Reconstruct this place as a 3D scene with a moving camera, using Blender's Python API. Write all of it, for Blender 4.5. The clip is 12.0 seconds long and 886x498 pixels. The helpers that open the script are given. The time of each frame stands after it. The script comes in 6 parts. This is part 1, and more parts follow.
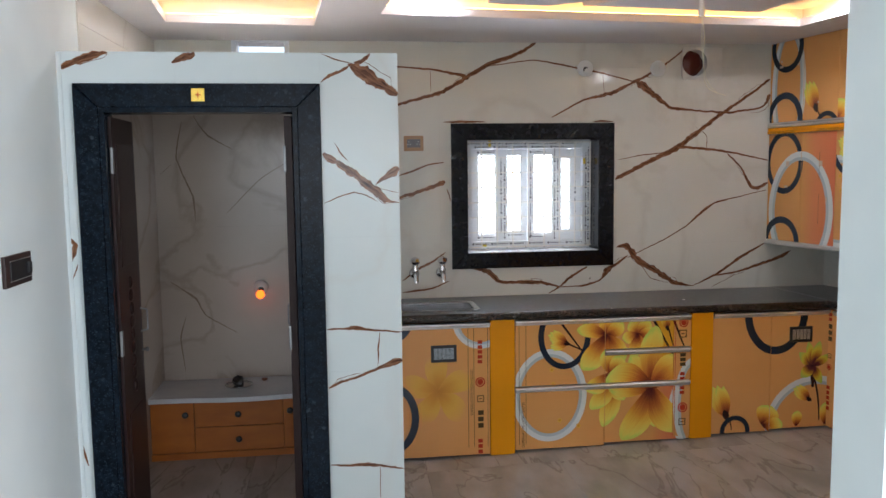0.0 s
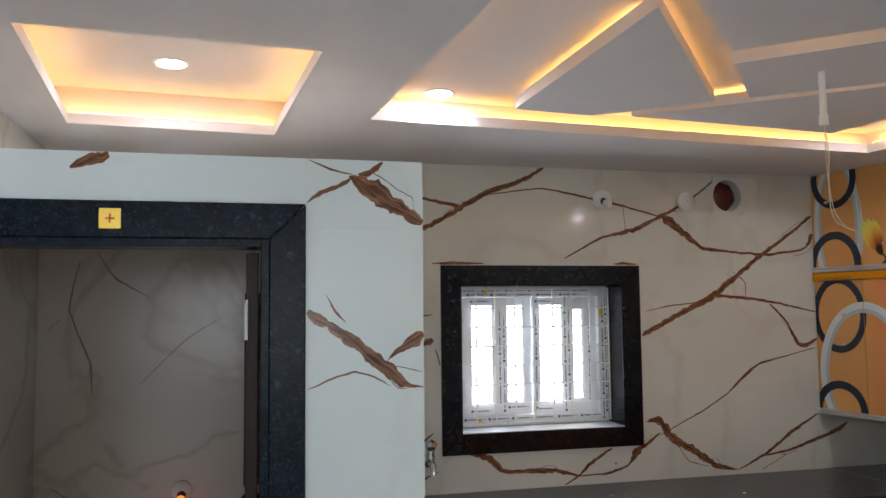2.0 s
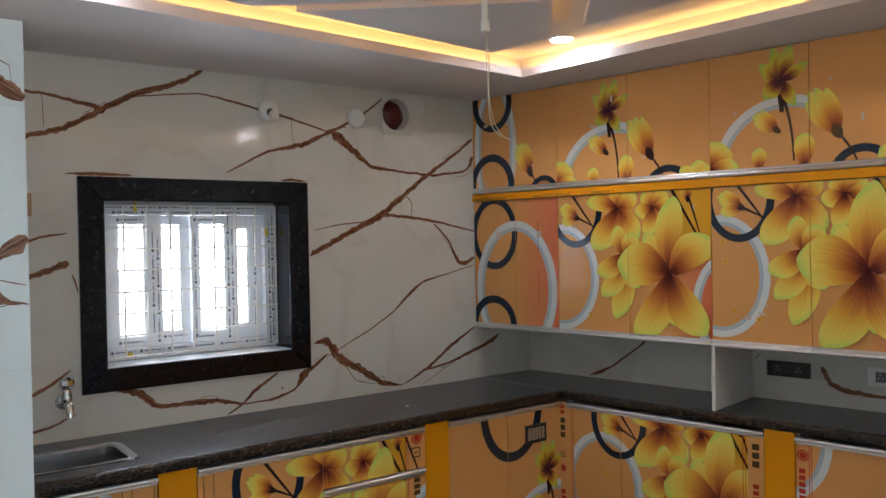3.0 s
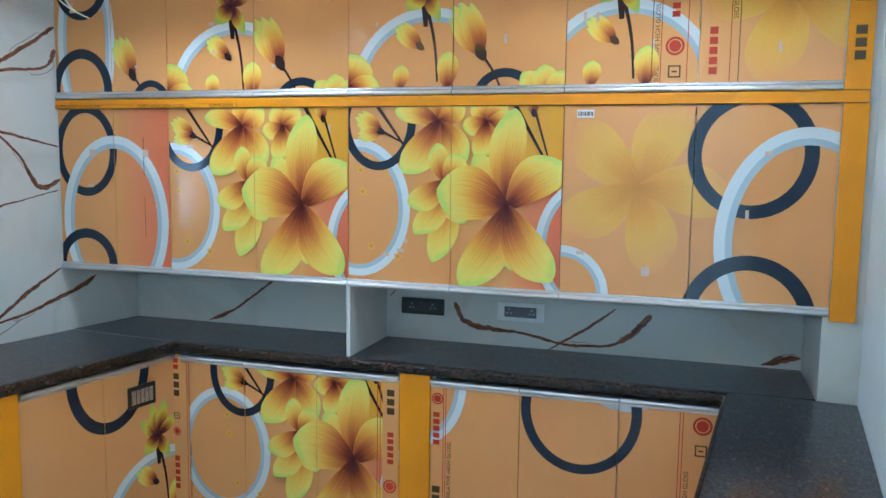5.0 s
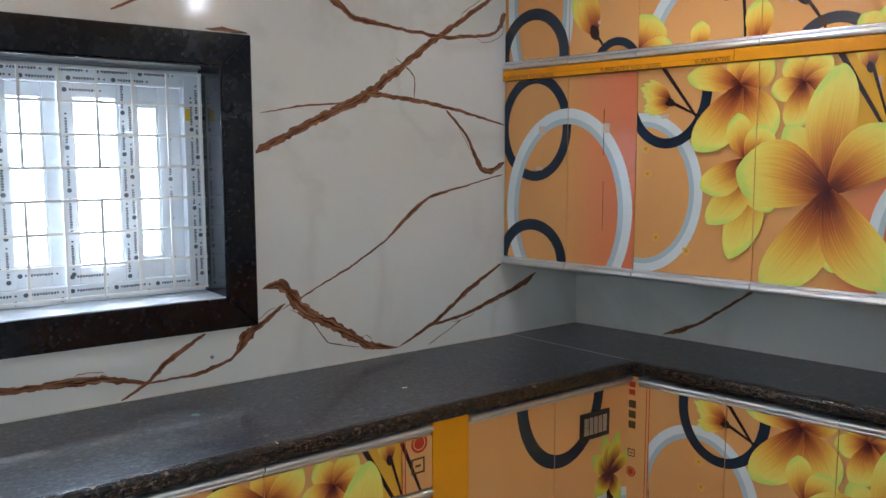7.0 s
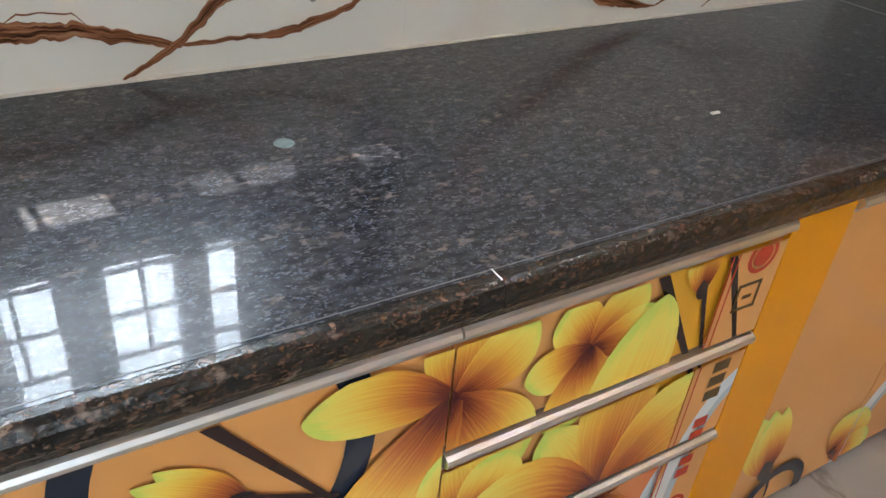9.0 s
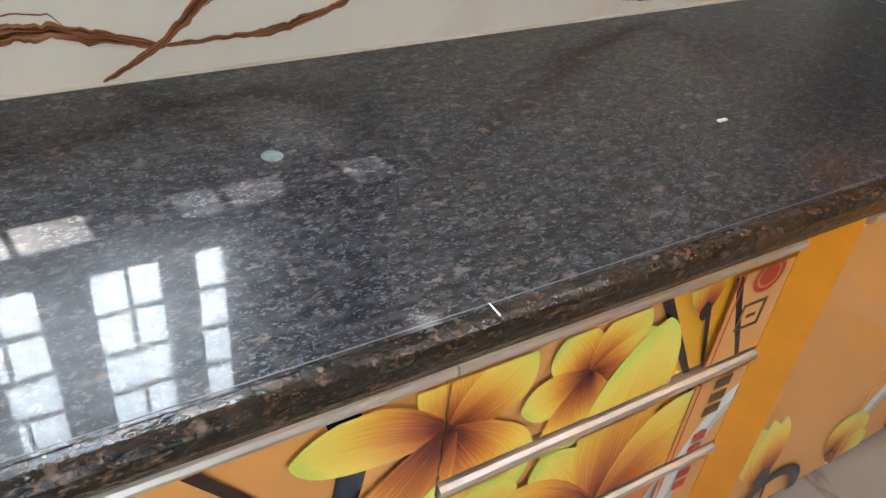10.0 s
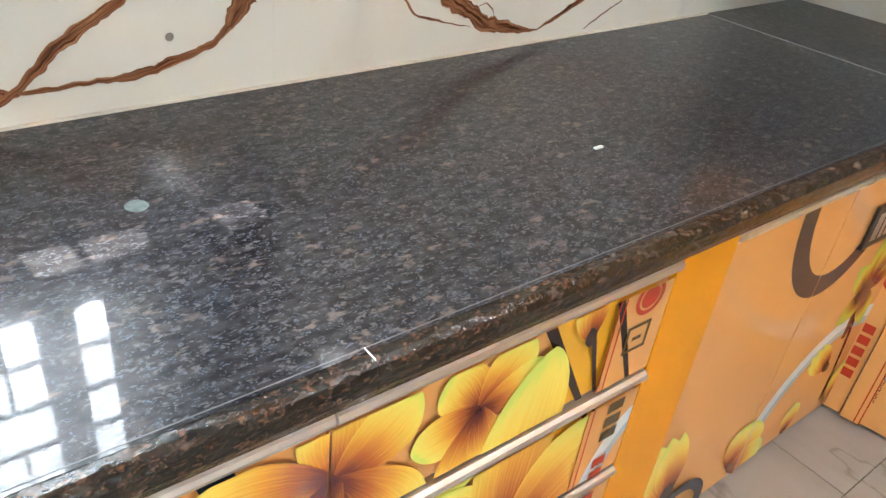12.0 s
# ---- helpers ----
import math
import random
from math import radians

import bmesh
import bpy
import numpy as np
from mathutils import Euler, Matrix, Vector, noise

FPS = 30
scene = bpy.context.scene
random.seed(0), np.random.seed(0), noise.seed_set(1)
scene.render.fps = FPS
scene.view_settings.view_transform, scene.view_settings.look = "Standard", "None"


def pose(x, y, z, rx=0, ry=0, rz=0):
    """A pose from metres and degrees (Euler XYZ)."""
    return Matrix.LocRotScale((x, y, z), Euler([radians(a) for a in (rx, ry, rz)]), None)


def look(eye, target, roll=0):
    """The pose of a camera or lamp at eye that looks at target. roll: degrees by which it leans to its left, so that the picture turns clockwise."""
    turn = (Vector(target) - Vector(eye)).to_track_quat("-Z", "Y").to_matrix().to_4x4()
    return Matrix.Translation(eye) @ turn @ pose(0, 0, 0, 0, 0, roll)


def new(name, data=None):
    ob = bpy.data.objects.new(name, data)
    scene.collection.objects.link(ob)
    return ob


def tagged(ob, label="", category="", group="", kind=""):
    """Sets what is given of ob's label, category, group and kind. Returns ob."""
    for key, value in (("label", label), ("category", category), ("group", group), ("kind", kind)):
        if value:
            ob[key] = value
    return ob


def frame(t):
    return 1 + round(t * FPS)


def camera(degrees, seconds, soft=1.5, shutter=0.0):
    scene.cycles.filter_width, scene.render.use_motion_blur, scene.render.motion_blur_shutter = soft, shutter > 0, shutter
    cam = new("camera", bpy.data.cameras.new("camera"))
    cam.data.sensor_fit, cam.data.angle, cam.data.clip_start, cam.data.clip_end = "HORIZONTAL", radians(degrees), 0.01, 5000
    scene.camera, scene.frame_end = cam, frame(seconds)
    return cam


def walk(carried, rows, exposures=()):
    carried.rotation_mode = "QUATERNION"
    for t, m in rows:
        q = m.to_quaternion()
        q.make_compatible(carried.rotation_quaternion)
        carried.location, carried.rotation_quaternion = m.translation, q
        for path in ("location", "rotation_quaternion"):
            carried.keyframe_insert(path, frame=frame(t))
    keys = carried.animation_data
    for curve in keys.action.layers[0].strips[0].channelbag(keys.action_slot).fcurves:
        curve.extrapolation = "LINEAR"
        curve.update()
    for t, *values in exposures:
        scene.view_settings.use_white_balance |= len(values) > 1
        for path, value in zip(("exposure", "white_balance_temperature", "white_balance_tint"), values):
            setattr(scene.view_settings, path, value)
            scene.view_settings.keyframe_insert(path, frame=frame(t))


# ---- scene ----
cam = camera(58.2, 12.0)
PATH = [
    (0, (0.455, -0.072, 1.695), (0.706, 1.902, 1.494), -0.7),
    (0.5, (0.379, 0.286, 1.696), (0.542, 2.27, 1.502), -0.9),
    (1, (0.371, 0.687, 1.689), (0.452, 2.682, 1.571), -1.1),
    (1.5, (0.305, 0.994, 1.718), (0.407, 2.991, 1.75), -0.8),
    (2, (0.222, 1.202, 1.774), (0.697, 3.139, 1.92), -0.6),
    (2.5, (0.291, 1.326, 1.735), (1.198, 3.105, 1.839), -1.1),
    (3, (0.392, 1.409, 1.677), (1.58, 3.018, 1.654), -1.1),
    (3.5, (0.461, 1.375, 1.633), (1.775, 2.874, 1.469), -1.2),
    (3.7, (0.476, 1.445, 1.65), (1.865, 2.866, 1.422), -0.4),
    (5.3, (0.918, 1.871, 1.678), (2.713, 2.736, 1.5), 0.5),
    (5.5, (0.931, 1.935, 1.677), (2.727, 2.804, 1.533), 0.2),
    (6, (1.05, 2.089, 1.698), (2.739, 3.158, 1.636), -0.1),
    (6.5, (1.177, 2.338, 1.626), (2.62, 3.718, 1.511), 0.6),
    (7, (1.207, 2.657, 1.585), (2.397, 4.249, 1.36), -0.1),
    (7.5, (1.3, 2.976, 1.554), (2.348, 4.639, 1.182), -0.1),
    (7.7, (1.381, 3.12, 1.535), (2.395, 4.784, 1.083), 0.3),
    (9.3, (1.678, 4.133, 1.291), (2.601, 5.464, 0.117), 6.7),
    (9.5, (1.689, 4.145, 1.291), (2.609, 5.469, 0.108), 6.8),
    (10, (1.687, 4.111, 1.339), (2.614, 5.435, 0.162), 6.9),
    (10.5, (1.709, 4.048, 1.36), (2.649, 5.389, 0.214), 6.5),
    (11, (1.723, 4.046, 1.369), (2.707, 5.37, 0.238), 6.1),
    (11.5, (1.733, 4.071, 1.353), (2.785, 5.351, 0.233), 7.0),
    (12, (1.736, 4.103, 1.342), (2.854, 5.35, 0.249), 7.5),
]
walk(cam, [(t, look(eye, target, roll)) for t, eye, target, roll in PATH], exposures=[(0, 0.14, 6300, 15), (0.5, 0.0, 6350, 15), (1.0, 0.02, 6200, 12), (2.0, -0.2, 6450, 14), (2.5, -0.36, 6450, 15), (3.5, 0.1, 5800, 10), (5.3, 0.72, 4700, -2), (6.0, 0.68, 4800, -3), (6.5, 0.66, 5100, 3), (7.0, 0.28, 5600, 9), (7.7, 0.08, 5800, 10), (9.3, 1.05, 6200, 10), (10.0, 1.1, 6350, 10), (11.0, 1.17, 6550, 11), (11.5, 1.22, 6550, 11), (12, 1.6, 6400, 10)])

# ---- light ----
world = bpy.data.worlds.new("sky")
scene.world = world
world.use_nodes = True
wn = world.node_tree
sky = wn.nodes.new("ShaderNodeTexSky")
sky.sky_type, sky.sun_disc = "NISHITA", False
sky.sun_elevation, sky.sun_rotation = radians(46), radians(7)
wn.nodes["Background"].inputs[1].default_value = 0.15
wn.links.new(sky.outputs[0], wn.nodes["Background"].inputs[0])

sun = bpy.data.lights.new("sun", "SUN")
sun.energy, sun.angle, sun.color = 5.0, radians(0.5), (1, 0.95, 0.88)
new("sun", sun).matrix_world = look((1.0, 14.0, 10.2), (2.0, 4.85, 0.83))


def area(name, eye, target, w, h, power, colour):
    lamp = bpy.data.lights.new(name, "AREA")
    lamp.shape, lamp.size, lamp.size_y, lamp.energy, lamp.color = "RECTANGLE", w, h, power, colour
    ob = new(name, lamp)
    ob.matrix_world = look(eye, target)
    return ob


area("window_daylight", (1.745, 5.5, 1.5), (1.745, 4.0, 1.2), 0.95, 0.75, 34, (0.84, 0.92, 1.0))
area("hall_daylight", (0.3, -3.3, 1.65), (0.3, 0.0, 1.5), 2.0, 1.3, 40, (0.88, 0.95, 1.0))
# added fill lamp in the hall, out of view, to brighten the west wall
area("balcony_daylight", (3.84, -0.95, 1.68), (0.0, -0.3, 1.55), 2.6, 1.15, 232, (0.86, 0.94, 1.0))

# ---- materials ----


def mat(name, colour, rough=0.5, metal=0.0, second=None, scale=8.0, amount=0.5, bump=0.0, bump_scale=60.0,
        coat=0.0, detail=6.0, stretch=(1, 1, 1), lo=0.4, hi=0.65):
    """A surface of two mottled tones with fine relief."""
    m = bpy.data.materials.new(name)
    m.use_nodes = True
    nt = m.node_tree
    b = nt.nodes["Principled BSDF"]
    b.inputs["Roughness"].default_value, b.inputs["Metallic"].default_value = rough, metal
    b.inputs["Coat Weight"].default_value, b.inputs["Coat Roughness"].default_value = coat, 0.04
    b.inputs["Base Color"].default_value = (*colour, 1)
    co = nt.nodes.new("ShaderNodeTexCoord")
    mp = nt.nodes.new("ShaderNodeMapping")
    mp.inputs["Scale"].default_value = stretch
    nt.links.new(co.outputs["Object"], mp.inputs["Vector"])
    if second:
        n = nt.nodes.new("ShaderNodeTexNoise")
        n.inputs["Scale"].default_value, n.inputs["Detail"].default_value = scale, detail
        nt.links.new(mp.outputs[0], n.inputs["Vector"])
        r = nt.nodes.new("ShaderNodeMapRange")
        r.inputs[1].default_value, r.inputs[2].default_value, r.inputs[4].default_value = lo, hi, amount
        nt.links.new(n.outputs[0], r.inputs[0])
        mix = nt.nodes.new("ShaderNodeMix")
        mix.data_type = "RGBA"
        mix.inputs[6].default_value, mix.inputs[7].default_value = (*colour, 1), (*second, 1)
        nt.links.new(r.outputs[0], mix.inputs[0])
        nt.links.new(mix.outputs[2], b.inputs["Base Color"])
        m["mix"] = mix.name
    if bump:
        n2 = nt.nodes.new("ShaderNodeTexNoise")
        n2.inputs["Scale"].default_value, n2.inputs["Detail"].default_value = bump_scale, 4
        nt.links.new(mp.outputs[0], n2.inputs["Vector"])
        bp = nt.nodes.new("ShaderNodeBump")
        bp.inputs["Strength"].default_value, bp.inputs["Distance"].default_value = bump, 0.004
        nt.links.new(n2.outputs[0], bp.inputs["Height"])
        nt.links.new(bp.outputs[0], b.inputs["Normal"])
    return m


def flecked(name, dark, mid, tones, cell=90.0, rough=0.12, stretch=(1, 1, 1), share=0.35, spec=0.5, relief=0.0, polish=0.0):
    """Polished granite: a dark ground with mineral grains of several sizes and colours."""
    m = bpy.data.materials.new(name)
    m.use_nodes = True
    nt = m.node_tree
    b = nt.nodes["Principled BSDF"]
    b.inputs["Roughness"].default_value, b.inputs["Specular IOR Level"].default_value = rough, spec
    b.inputs["Coat Weight"].default_value, b.inputs["Coat Roughness"].default_value = polish, 0.025
    co = nt.nodes.new("ShaderNodeTexCoord")
    mp = nt.nodes.new("ShaderNodeMapping")
    mp.inputs["Scale"].default_value = stretch
    nt.links.new(co.outputs["Object"], mp.inputs["Vector"])
    warp = nt.nodes.new("ShaderNodeTexNoise")
    warp.inputs["Scale"].default_value, warp.inputs["Detail"].default_value = cell * 0.8, 3
    nt.links.new(mp.outputs[0], warp.inputs["Vector"])
    add = nt.nodes.new("ShaderNodeMix")
    add.data_type = "RGBA"
    add.blend_type = "LINEAR_LIGHT"
    add.inputs[0].default_value = 0.012
    nt.links.new(mp.outputs[0], add.inputs[6])
    nt.links.new(warp.outputs["Color"], add.inputs[7])
    base = nt.nodes.new("ShaderNodeTexNoise")
    base.inputs["Scale"].default_value, base.inputs["Detail"].default_value = cell * 0.5, 8
    nt.links.new(mp.outputs[0], base.inputs["Vector"])
    last = nt.nodes.new("ShaderNodeMix")
    last.data_type = "RGBA"
    last.inputs[6].default_value, last.inputs[7].default_value = (*dark, 1), (*mid, 1)
    rr = nt.nodes.new("ShaderNodeMapRange")
    rr.inputs[1].default_value, rr.inputs[2].default_value = 0.4, 0.65
    nt.links.new(base.outputs[0], rr.inputs[0])
    nt.links.new(rr.outputs[0], last.inputs[0])
    for i, tone in enumerate(tones):
        v = nt.nodes.new("ShaderNodeTexVoronoi")
        v.inputs["Scale"].default_value = cell * (1.0, 0.45, 1.9)[i % 3]
        nt.links.new(add.outputs[2], v.inputs["Vector"])
        sep = nt.nodes.new("ShaderNodeSeparateColor")
        nt.links.new(v.outputs["Color"], sep.inputs[0])
        pick = nt.nodes.new("ShaderNodeMapRange")
        cut = 1 - share * (1.0, 0.35, 0.8)[i % 3]
        pick.inputs[1].default_value, pick.inputs[2].default_value = cut, cut + 0.12
        nt.links.new(sep.outputs[i % 3], pick.inputs[0])
        near = nt.nodes.new("ShaderNodeMapRange")
        near.inputs[1].default_value, near.inputs[2].default_value = 0.55, 0.2
        nt.links.new(v.outputs["Distance"], near.inputs[0])
        mul = nt.nodes.new("ShaderNodeMath")
        mul.operation = "MULTIPLY"
        nt.links.new(pick.outputs[0], mul.inputs[0])
        nt.links.new(near.outputs[0], mul.inputs[1])
        mx = nt.nodes.new("ShaderNodeMix")
        mx.data_type = "RGBA"
        mx.inputs[7].default_value = (*tone, 1)
        nt.links.new(mul.outputs[0], mx.inputs[0])
        nt.links.new(last.outputs[2], mx.inputs[6])
        last = mx
    nt.links.new(last.outputs[2], b.inputs["Base Color"])
    if relief:
        bp = nt.nodes.new("ShaderNodeBump")
        bp.inputs["Strength"].default_value, bp.inputs["Distance"].default_value = relief, 0.004
        nt.links.new(base.outputs[0], bp.inputs["Height"])
        nt.links.new(bp.outputs[0], b.inputs["Normal"])
    return m


def marble(name, ground, cloud, line, scale=1.2, rough=0.12, stretch=(1, 1, 1), thin=0.06, random_shift=False, mix=0.6):
    """Glazed marble-look tile: clouded ground with soft veins along noise contours."""
    m = mat(name, ground, rough, second=cloud, scale=scale * 1.7, amount=0.9, stretch=stretch)
    nt = m.node_tree
    b = nt.nodes["Principled BSDF"]
    last = nt.nodes[m["mix"]]
    mp = nt.nodes["Mapping"]
    if random_shift:
        info = nt.nodes.new("ShaderNodeObjectInfo")
        sc = nt.nodes.new("ShaderNodeMath")
        sc.operation = "MULTIPLY"
        sc.inputs[1].default_value = 37.0
        nt.links.new(info.outputs["Random"], sc.inputs[0])
        comb = nt.nodes.new("ShaderNodeCombineXYZ")
        for k in range(3):
            nt.links.new(sc.outputs[0], comb.inputs[k])
        nt.links.new(comb.outputs[0], mp.inputs["Location"])
    n = nt.nodes.new("ShaderNodeTexNoise")
    n.inputs["Scale"].default_value, n.inputs["Detail"].default_value, n.inputs["Distortion"].default_value = scale, 7, 0.6
    nt.links.new(mp.outputs[0], n.inputs["Vector"])
    d = nt.nodes.new("ShaderNodeMath")
    d.operation = "SUBTRACT"
    d.inputs[1].default_value = 0.5
    nt.links.new(n.outputs[0], d.inputs[0])
    a = nt.nodes.new("ShaderNodeMath")
    a.operation = "ABSOLUTE"
    nt.links.new(d.outputs[0], a.inputs[0])
    r = nt.nodes.new("ShaderNodeMapRange")
    r.inputs[1].default_value, r.inputs[2].default_value, r.inputs[3].default_value, r.inputs[4].default_value = 0.0, thin, mix, 0.0
    nt.links.new(a.outputs[0], r.inputs[0])
    mx = nt.nodes.new("ShaderNodeMix")
    mx.data_type = "RGBA"
    mx.inputs[7].default_value = (*line, 1)
    nt.links.new(r.outputs[0], mx.inputs[0])
    nt.links.new(last.outputs[2], mx.inputs[6])
    nt.links.new(mx.outputs[2], b.inputs["Base Color"])
    return m


def glow(name, colour, strength):
    m = bpy.data.materials.new(name)
    m.use_nodes = True
    b = m.node_tree.nodes["Principled BSDF"]
    b.inputs["Base Color"].default_value = (*colour, 1)
    b.inputs["Emission Color"].default_value, b.inputs["Emission Strength"].default_value = (*colour, 1), strength
    return m


def petal_ink(name, stops, rough=0.08):
    """Printed petals: colour runs from the throat (u = 0) to the tip (u = 1), with fine lengthwise streaks."""
    m = bpy.data.materials.new(name)
    m.use_nodes = True
    nt = m.node_tree
    b = nt.nodes["Principled BSDF"]
    b.inputs["Roughness"].default_value = rough
    uv = nt.nodes.new("ShaderNodeUVMap")
    uv.uv_map = "ink"
    sep = nt.nodes.new("ShaderNodeSeparateXYZ")
    nt.links.new(uv.outputs[0], sep.inputs[0])
    mp = nt.nodes.new("ShaderNodeMapping")
    mp.inputs["Scale"].default_value = (1.2, 9, 1)
    nt.links.new(uv.outputs[0], mp.inputs[0])
    n = nt.nodes.new("ShaderNodeTexNoise")
    n.inputs["Scale"].default_value, n.inputs["Detail"].default_value = 1.6, 4
    nt.links.new(mp.outputs[0], n.inputs["Vector"])
    s = nt.nodes.new("ShaderNodeMath")
    s.operation = "MULTIPLY_ADD"
    s.inputs[1].default_value, s.inputs[2].default_value = 0.34, -0.17
    nt.links.new(n.outputs[0], s.inputs[0])
    t = nt.nodes.new("ShaderNodeMath")
    t.operation = "ADD"
    nt.links.new(sep.outputs[0], t.inputs[0])
    nt.links.new(s.outputs[0], t.inputs[1])
    # the rims are paler than the midrib
    rim = nt.nodes.new("ShaderNodeMath")
    rim.operation = "ABSOLUTE"
    nt.links.new(sep.outputs[1], rim.inputs[0])
    rim2 = nt.nodes.new("ShaderNodeMath")
    rim2.operation = "MULTIPLY_ADD"
    rim2.inputs[1].default_value = 0.13
    nt.links.new(rim.outputs[0], rim2.inputs[0])
    # one half of each petal is warmer than the other
    half = nt.nodes.new("ShaderNodeMath")
    half.operation = "MULTIPLY_ADD"
    half.inputs[1].default_value = 0.09
    nt.links.new(sep.outputs[1], half.inputs[0])
    nt.links.new(t.outputs[0], half.inputs[2])
    nt.links.new(half.outputs[0], rim2.inputs[2])
    ramp = nt.nodes.new("ShaderNodeValToRGB")
    els = ramp.color_ramp.elements
    els[0].position, els[0].color = stops[0][0], (*stops[0][1], 1)
    els[1].position, els[1].color = stops[-1][0], (*stops[-1][1], 1)
    for p, c in stops[1:-1]:
        els.new(p).color = (*c, 1)
    nt.links.new(rim2.outputs[0], ramp.inputs[0])
    nt.links.new(ramp.outputs[0], b.inputs["Base Color"])
    return m


def ramp_ink(name, stops):
    """Printed ground that runs from one tone to another across the sheet."""
    m = bpy.data.materials.new(name)
    m.use_nodes = True
    nt = m.node_tree
    b = nt.nodes["Principled BSDF"]
    b.inputs["Roughness"].default_value = 0.1
    uv = nt.nodes.new("ShaderNodeUVMap")
    uv.uv_map = "ink"
    sep = nt.nodes.new("ShaderNodeSeparateXYZ")
    nt.links.new(uv.outputs[0], sep.inputs[0])
    ramp = nt.nodes.new("ShaderNodeValToRGB")
    els = ramp.color_ramp.elements
    els[0].position, els[0].color = stops[0][0], (*stops[0][1], 1)
    els[1].position, els[1].color = stops[-1][0], (*stops[-1][1], 1)
    for p, c in stops[1:-1]:
        els.new(p).color = (*c, 1)
    nt.links.new(sep.outputs[0], ramp.inputs[0])
    nt.links.new(ramp.outputs[0], b.inputs["Base Color"])
    return m


def vein_glaze(name, stops, rough):
    """A vein in the glaze: dark streaks run along it, its rims fade to tan (u along in metres, v across)."""
    m = bpy.data.materials.new(name)
    m.use_nodes = True
    nt = m.node_tree
    b = nt.nodes["Principled BSDF"]
    b.inputs["Roughness"].default_value, b.inputs["Specular IOR Level"].default_value = rough, 0.25
    uv = nt.nodes.new("ShaderNodeUVMap")
    uv.uv_map = "ink"
    mp = nt.nodes.new("ShaderNodeMapping")
    mp.inputs["Scale"].default_value = (14, 3.2, 1)
    nt.links.new(uv.outputs[0], mp.inputs[0])
    n = nt.nodes.new("ShaderNodeTexNoise")
    n.inputs["Scale"].default_value, n.inputs["Detail"].default_value, n.inputs["Distortion"].default_value = 1.0, 6, 0.5
    nt.links.new(mp.outputs[0], n.inputs["Vector"])
    sep = nt.nodes.new("ShaderNodeSeparateXYZ")
    nt.links.new(uv.outputs[0], sep.inputs[0])
    rim = nt.nodes.new("ShaderNodeMath")
    rim.operation = "ABSOLUTE"
    nt.links.new(sep.outputs[1], rim.inputs[0])
    add = nt.nodes.new("ShaderNodeMath")
    add.operation = "MULTIPLY_ADD"
    add.inputs[1].default_value = 0.10
    nt.links.new(rim.outputs[0], add.inputs[0])
    nt.links.new(n.outputs[0], add.inputs[2])
    ramp = nt.nodes.new("ShaderNodeValToRGB")
    els = ramp.color_ramp.elements
    els[0].position, els[0].color = stops[0][0], (*stops[0][1], 1)
    els[1].position, els[1].color = stops[-1][0], (*stops[-1][1], 1)
    for p, c in stops[1:-1]:
        els.new(p).color = (*c, 1)
    nt.links.new(add.outputs[0], ramp.inputs[0])
    nt.links.new(ramp.outputs[0], b.inputs["Base Color"])
    return m


PAINT = mat("wall_paint", (0.68, 0.74, 0.73), 0.6, second=(0.61, 0.67, 0.67), scale=3, bump=0.05, bump_scale=25)
CEIL = mat("ceiling_paint", (0.68, 0.635, 0.63), 0.7, second=(0.62, 0.575, 0.575), scale=2, bump=0.02)
CEIL_WHITE = mat("ceiling_edge", (0.8, 0.77, 0.72), 0.6)
TILE = marble("white_wall_tile", (0.655, 0.64, 0.58), (0.60, 0.585, 0.525), (0.50, 0.46, 0.40), 0.8, 0.1, thin=0.03, mix=0.35)
TILE_BLUE = marble("white_front_tile", (0.68, 0.74, 0.73), (0.63, 0.69, 0.68), (0.62, 0.62, 0.58), 0.8, 0.25, thin=0.03, mix=0.3)
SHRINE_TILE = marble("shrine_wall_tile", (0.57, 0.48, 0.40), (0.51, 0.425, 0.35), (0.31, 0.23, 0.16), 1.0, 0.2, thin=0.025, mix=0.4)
GROUT = mat("grout", (0.55, 0.52, 0.46), 0.8, second=(0.45, 0.42, 0.38), scale=30)
VEIN = vein_glaze("brown_vein_glaze", [(0.36, (0.035, 0.014, 0.008)), (0.48, (0.13, 0.05, 0.024)), (0.60, (0.24, 0.105, 0.05)), (0.74, (0.34, 0.18, 0.10))], 0.12)
FAINT_VEIN = vein_glaze("faint_vein_glaze", [(0.36, (0.22, 0.15, 0.10)), (0.6, (0.30, 0.23, 0.17)), (0.74, (0.36, 0.29, 0.22))], 0.2)
FLOOR = marble("floor_tile", (0.36, 0.335, 0.31), (0.26, 0.24, 0.22), (0.16, 0.135, 0.12), 2.0, 0.16, stretch=(1.5, 0.6, 1), thin=0.014, random_shift=True, mix=0.6)
# the sill's pale grey carries the sun and window sheen on dark granite
SILL_SHEEN = mat("sill_sheen_grey", (0.50, 0.52, 0.55), 0.25, second=(0.42, 0.44, 0.47), scale=9)
HINGE = mat("dull_steel", (0.34, 0.34, 0.34), 0.5, 1.0, second=(0.26, 0.26, 0.26), scale=40)
GRANITE = flecked("black_brown_granite", (0.006, 0.006, 0.008), (0.038, 0.037, 0.041), [(0.11, 0.105, 0.11), (0.155, 0.12, 0.10), (0.09, 0.108, 0.145)], 138, 0.28, (0.7, 1.2, 1), share=0.43, spec=0.18, polish=0.40)
GRANITE_EDGE = flecked("sawn_granite_edge", (0.004, 0.004, 0.004), (0.026, 0.019, 0.014), [(0.11, 0.058, 0.036), (0.19, 0.14, 0.11), (0.06, 0.036, 0.026)], 150, 0.2, (0.6, 1, 1), share=0.45, relief=0.9)
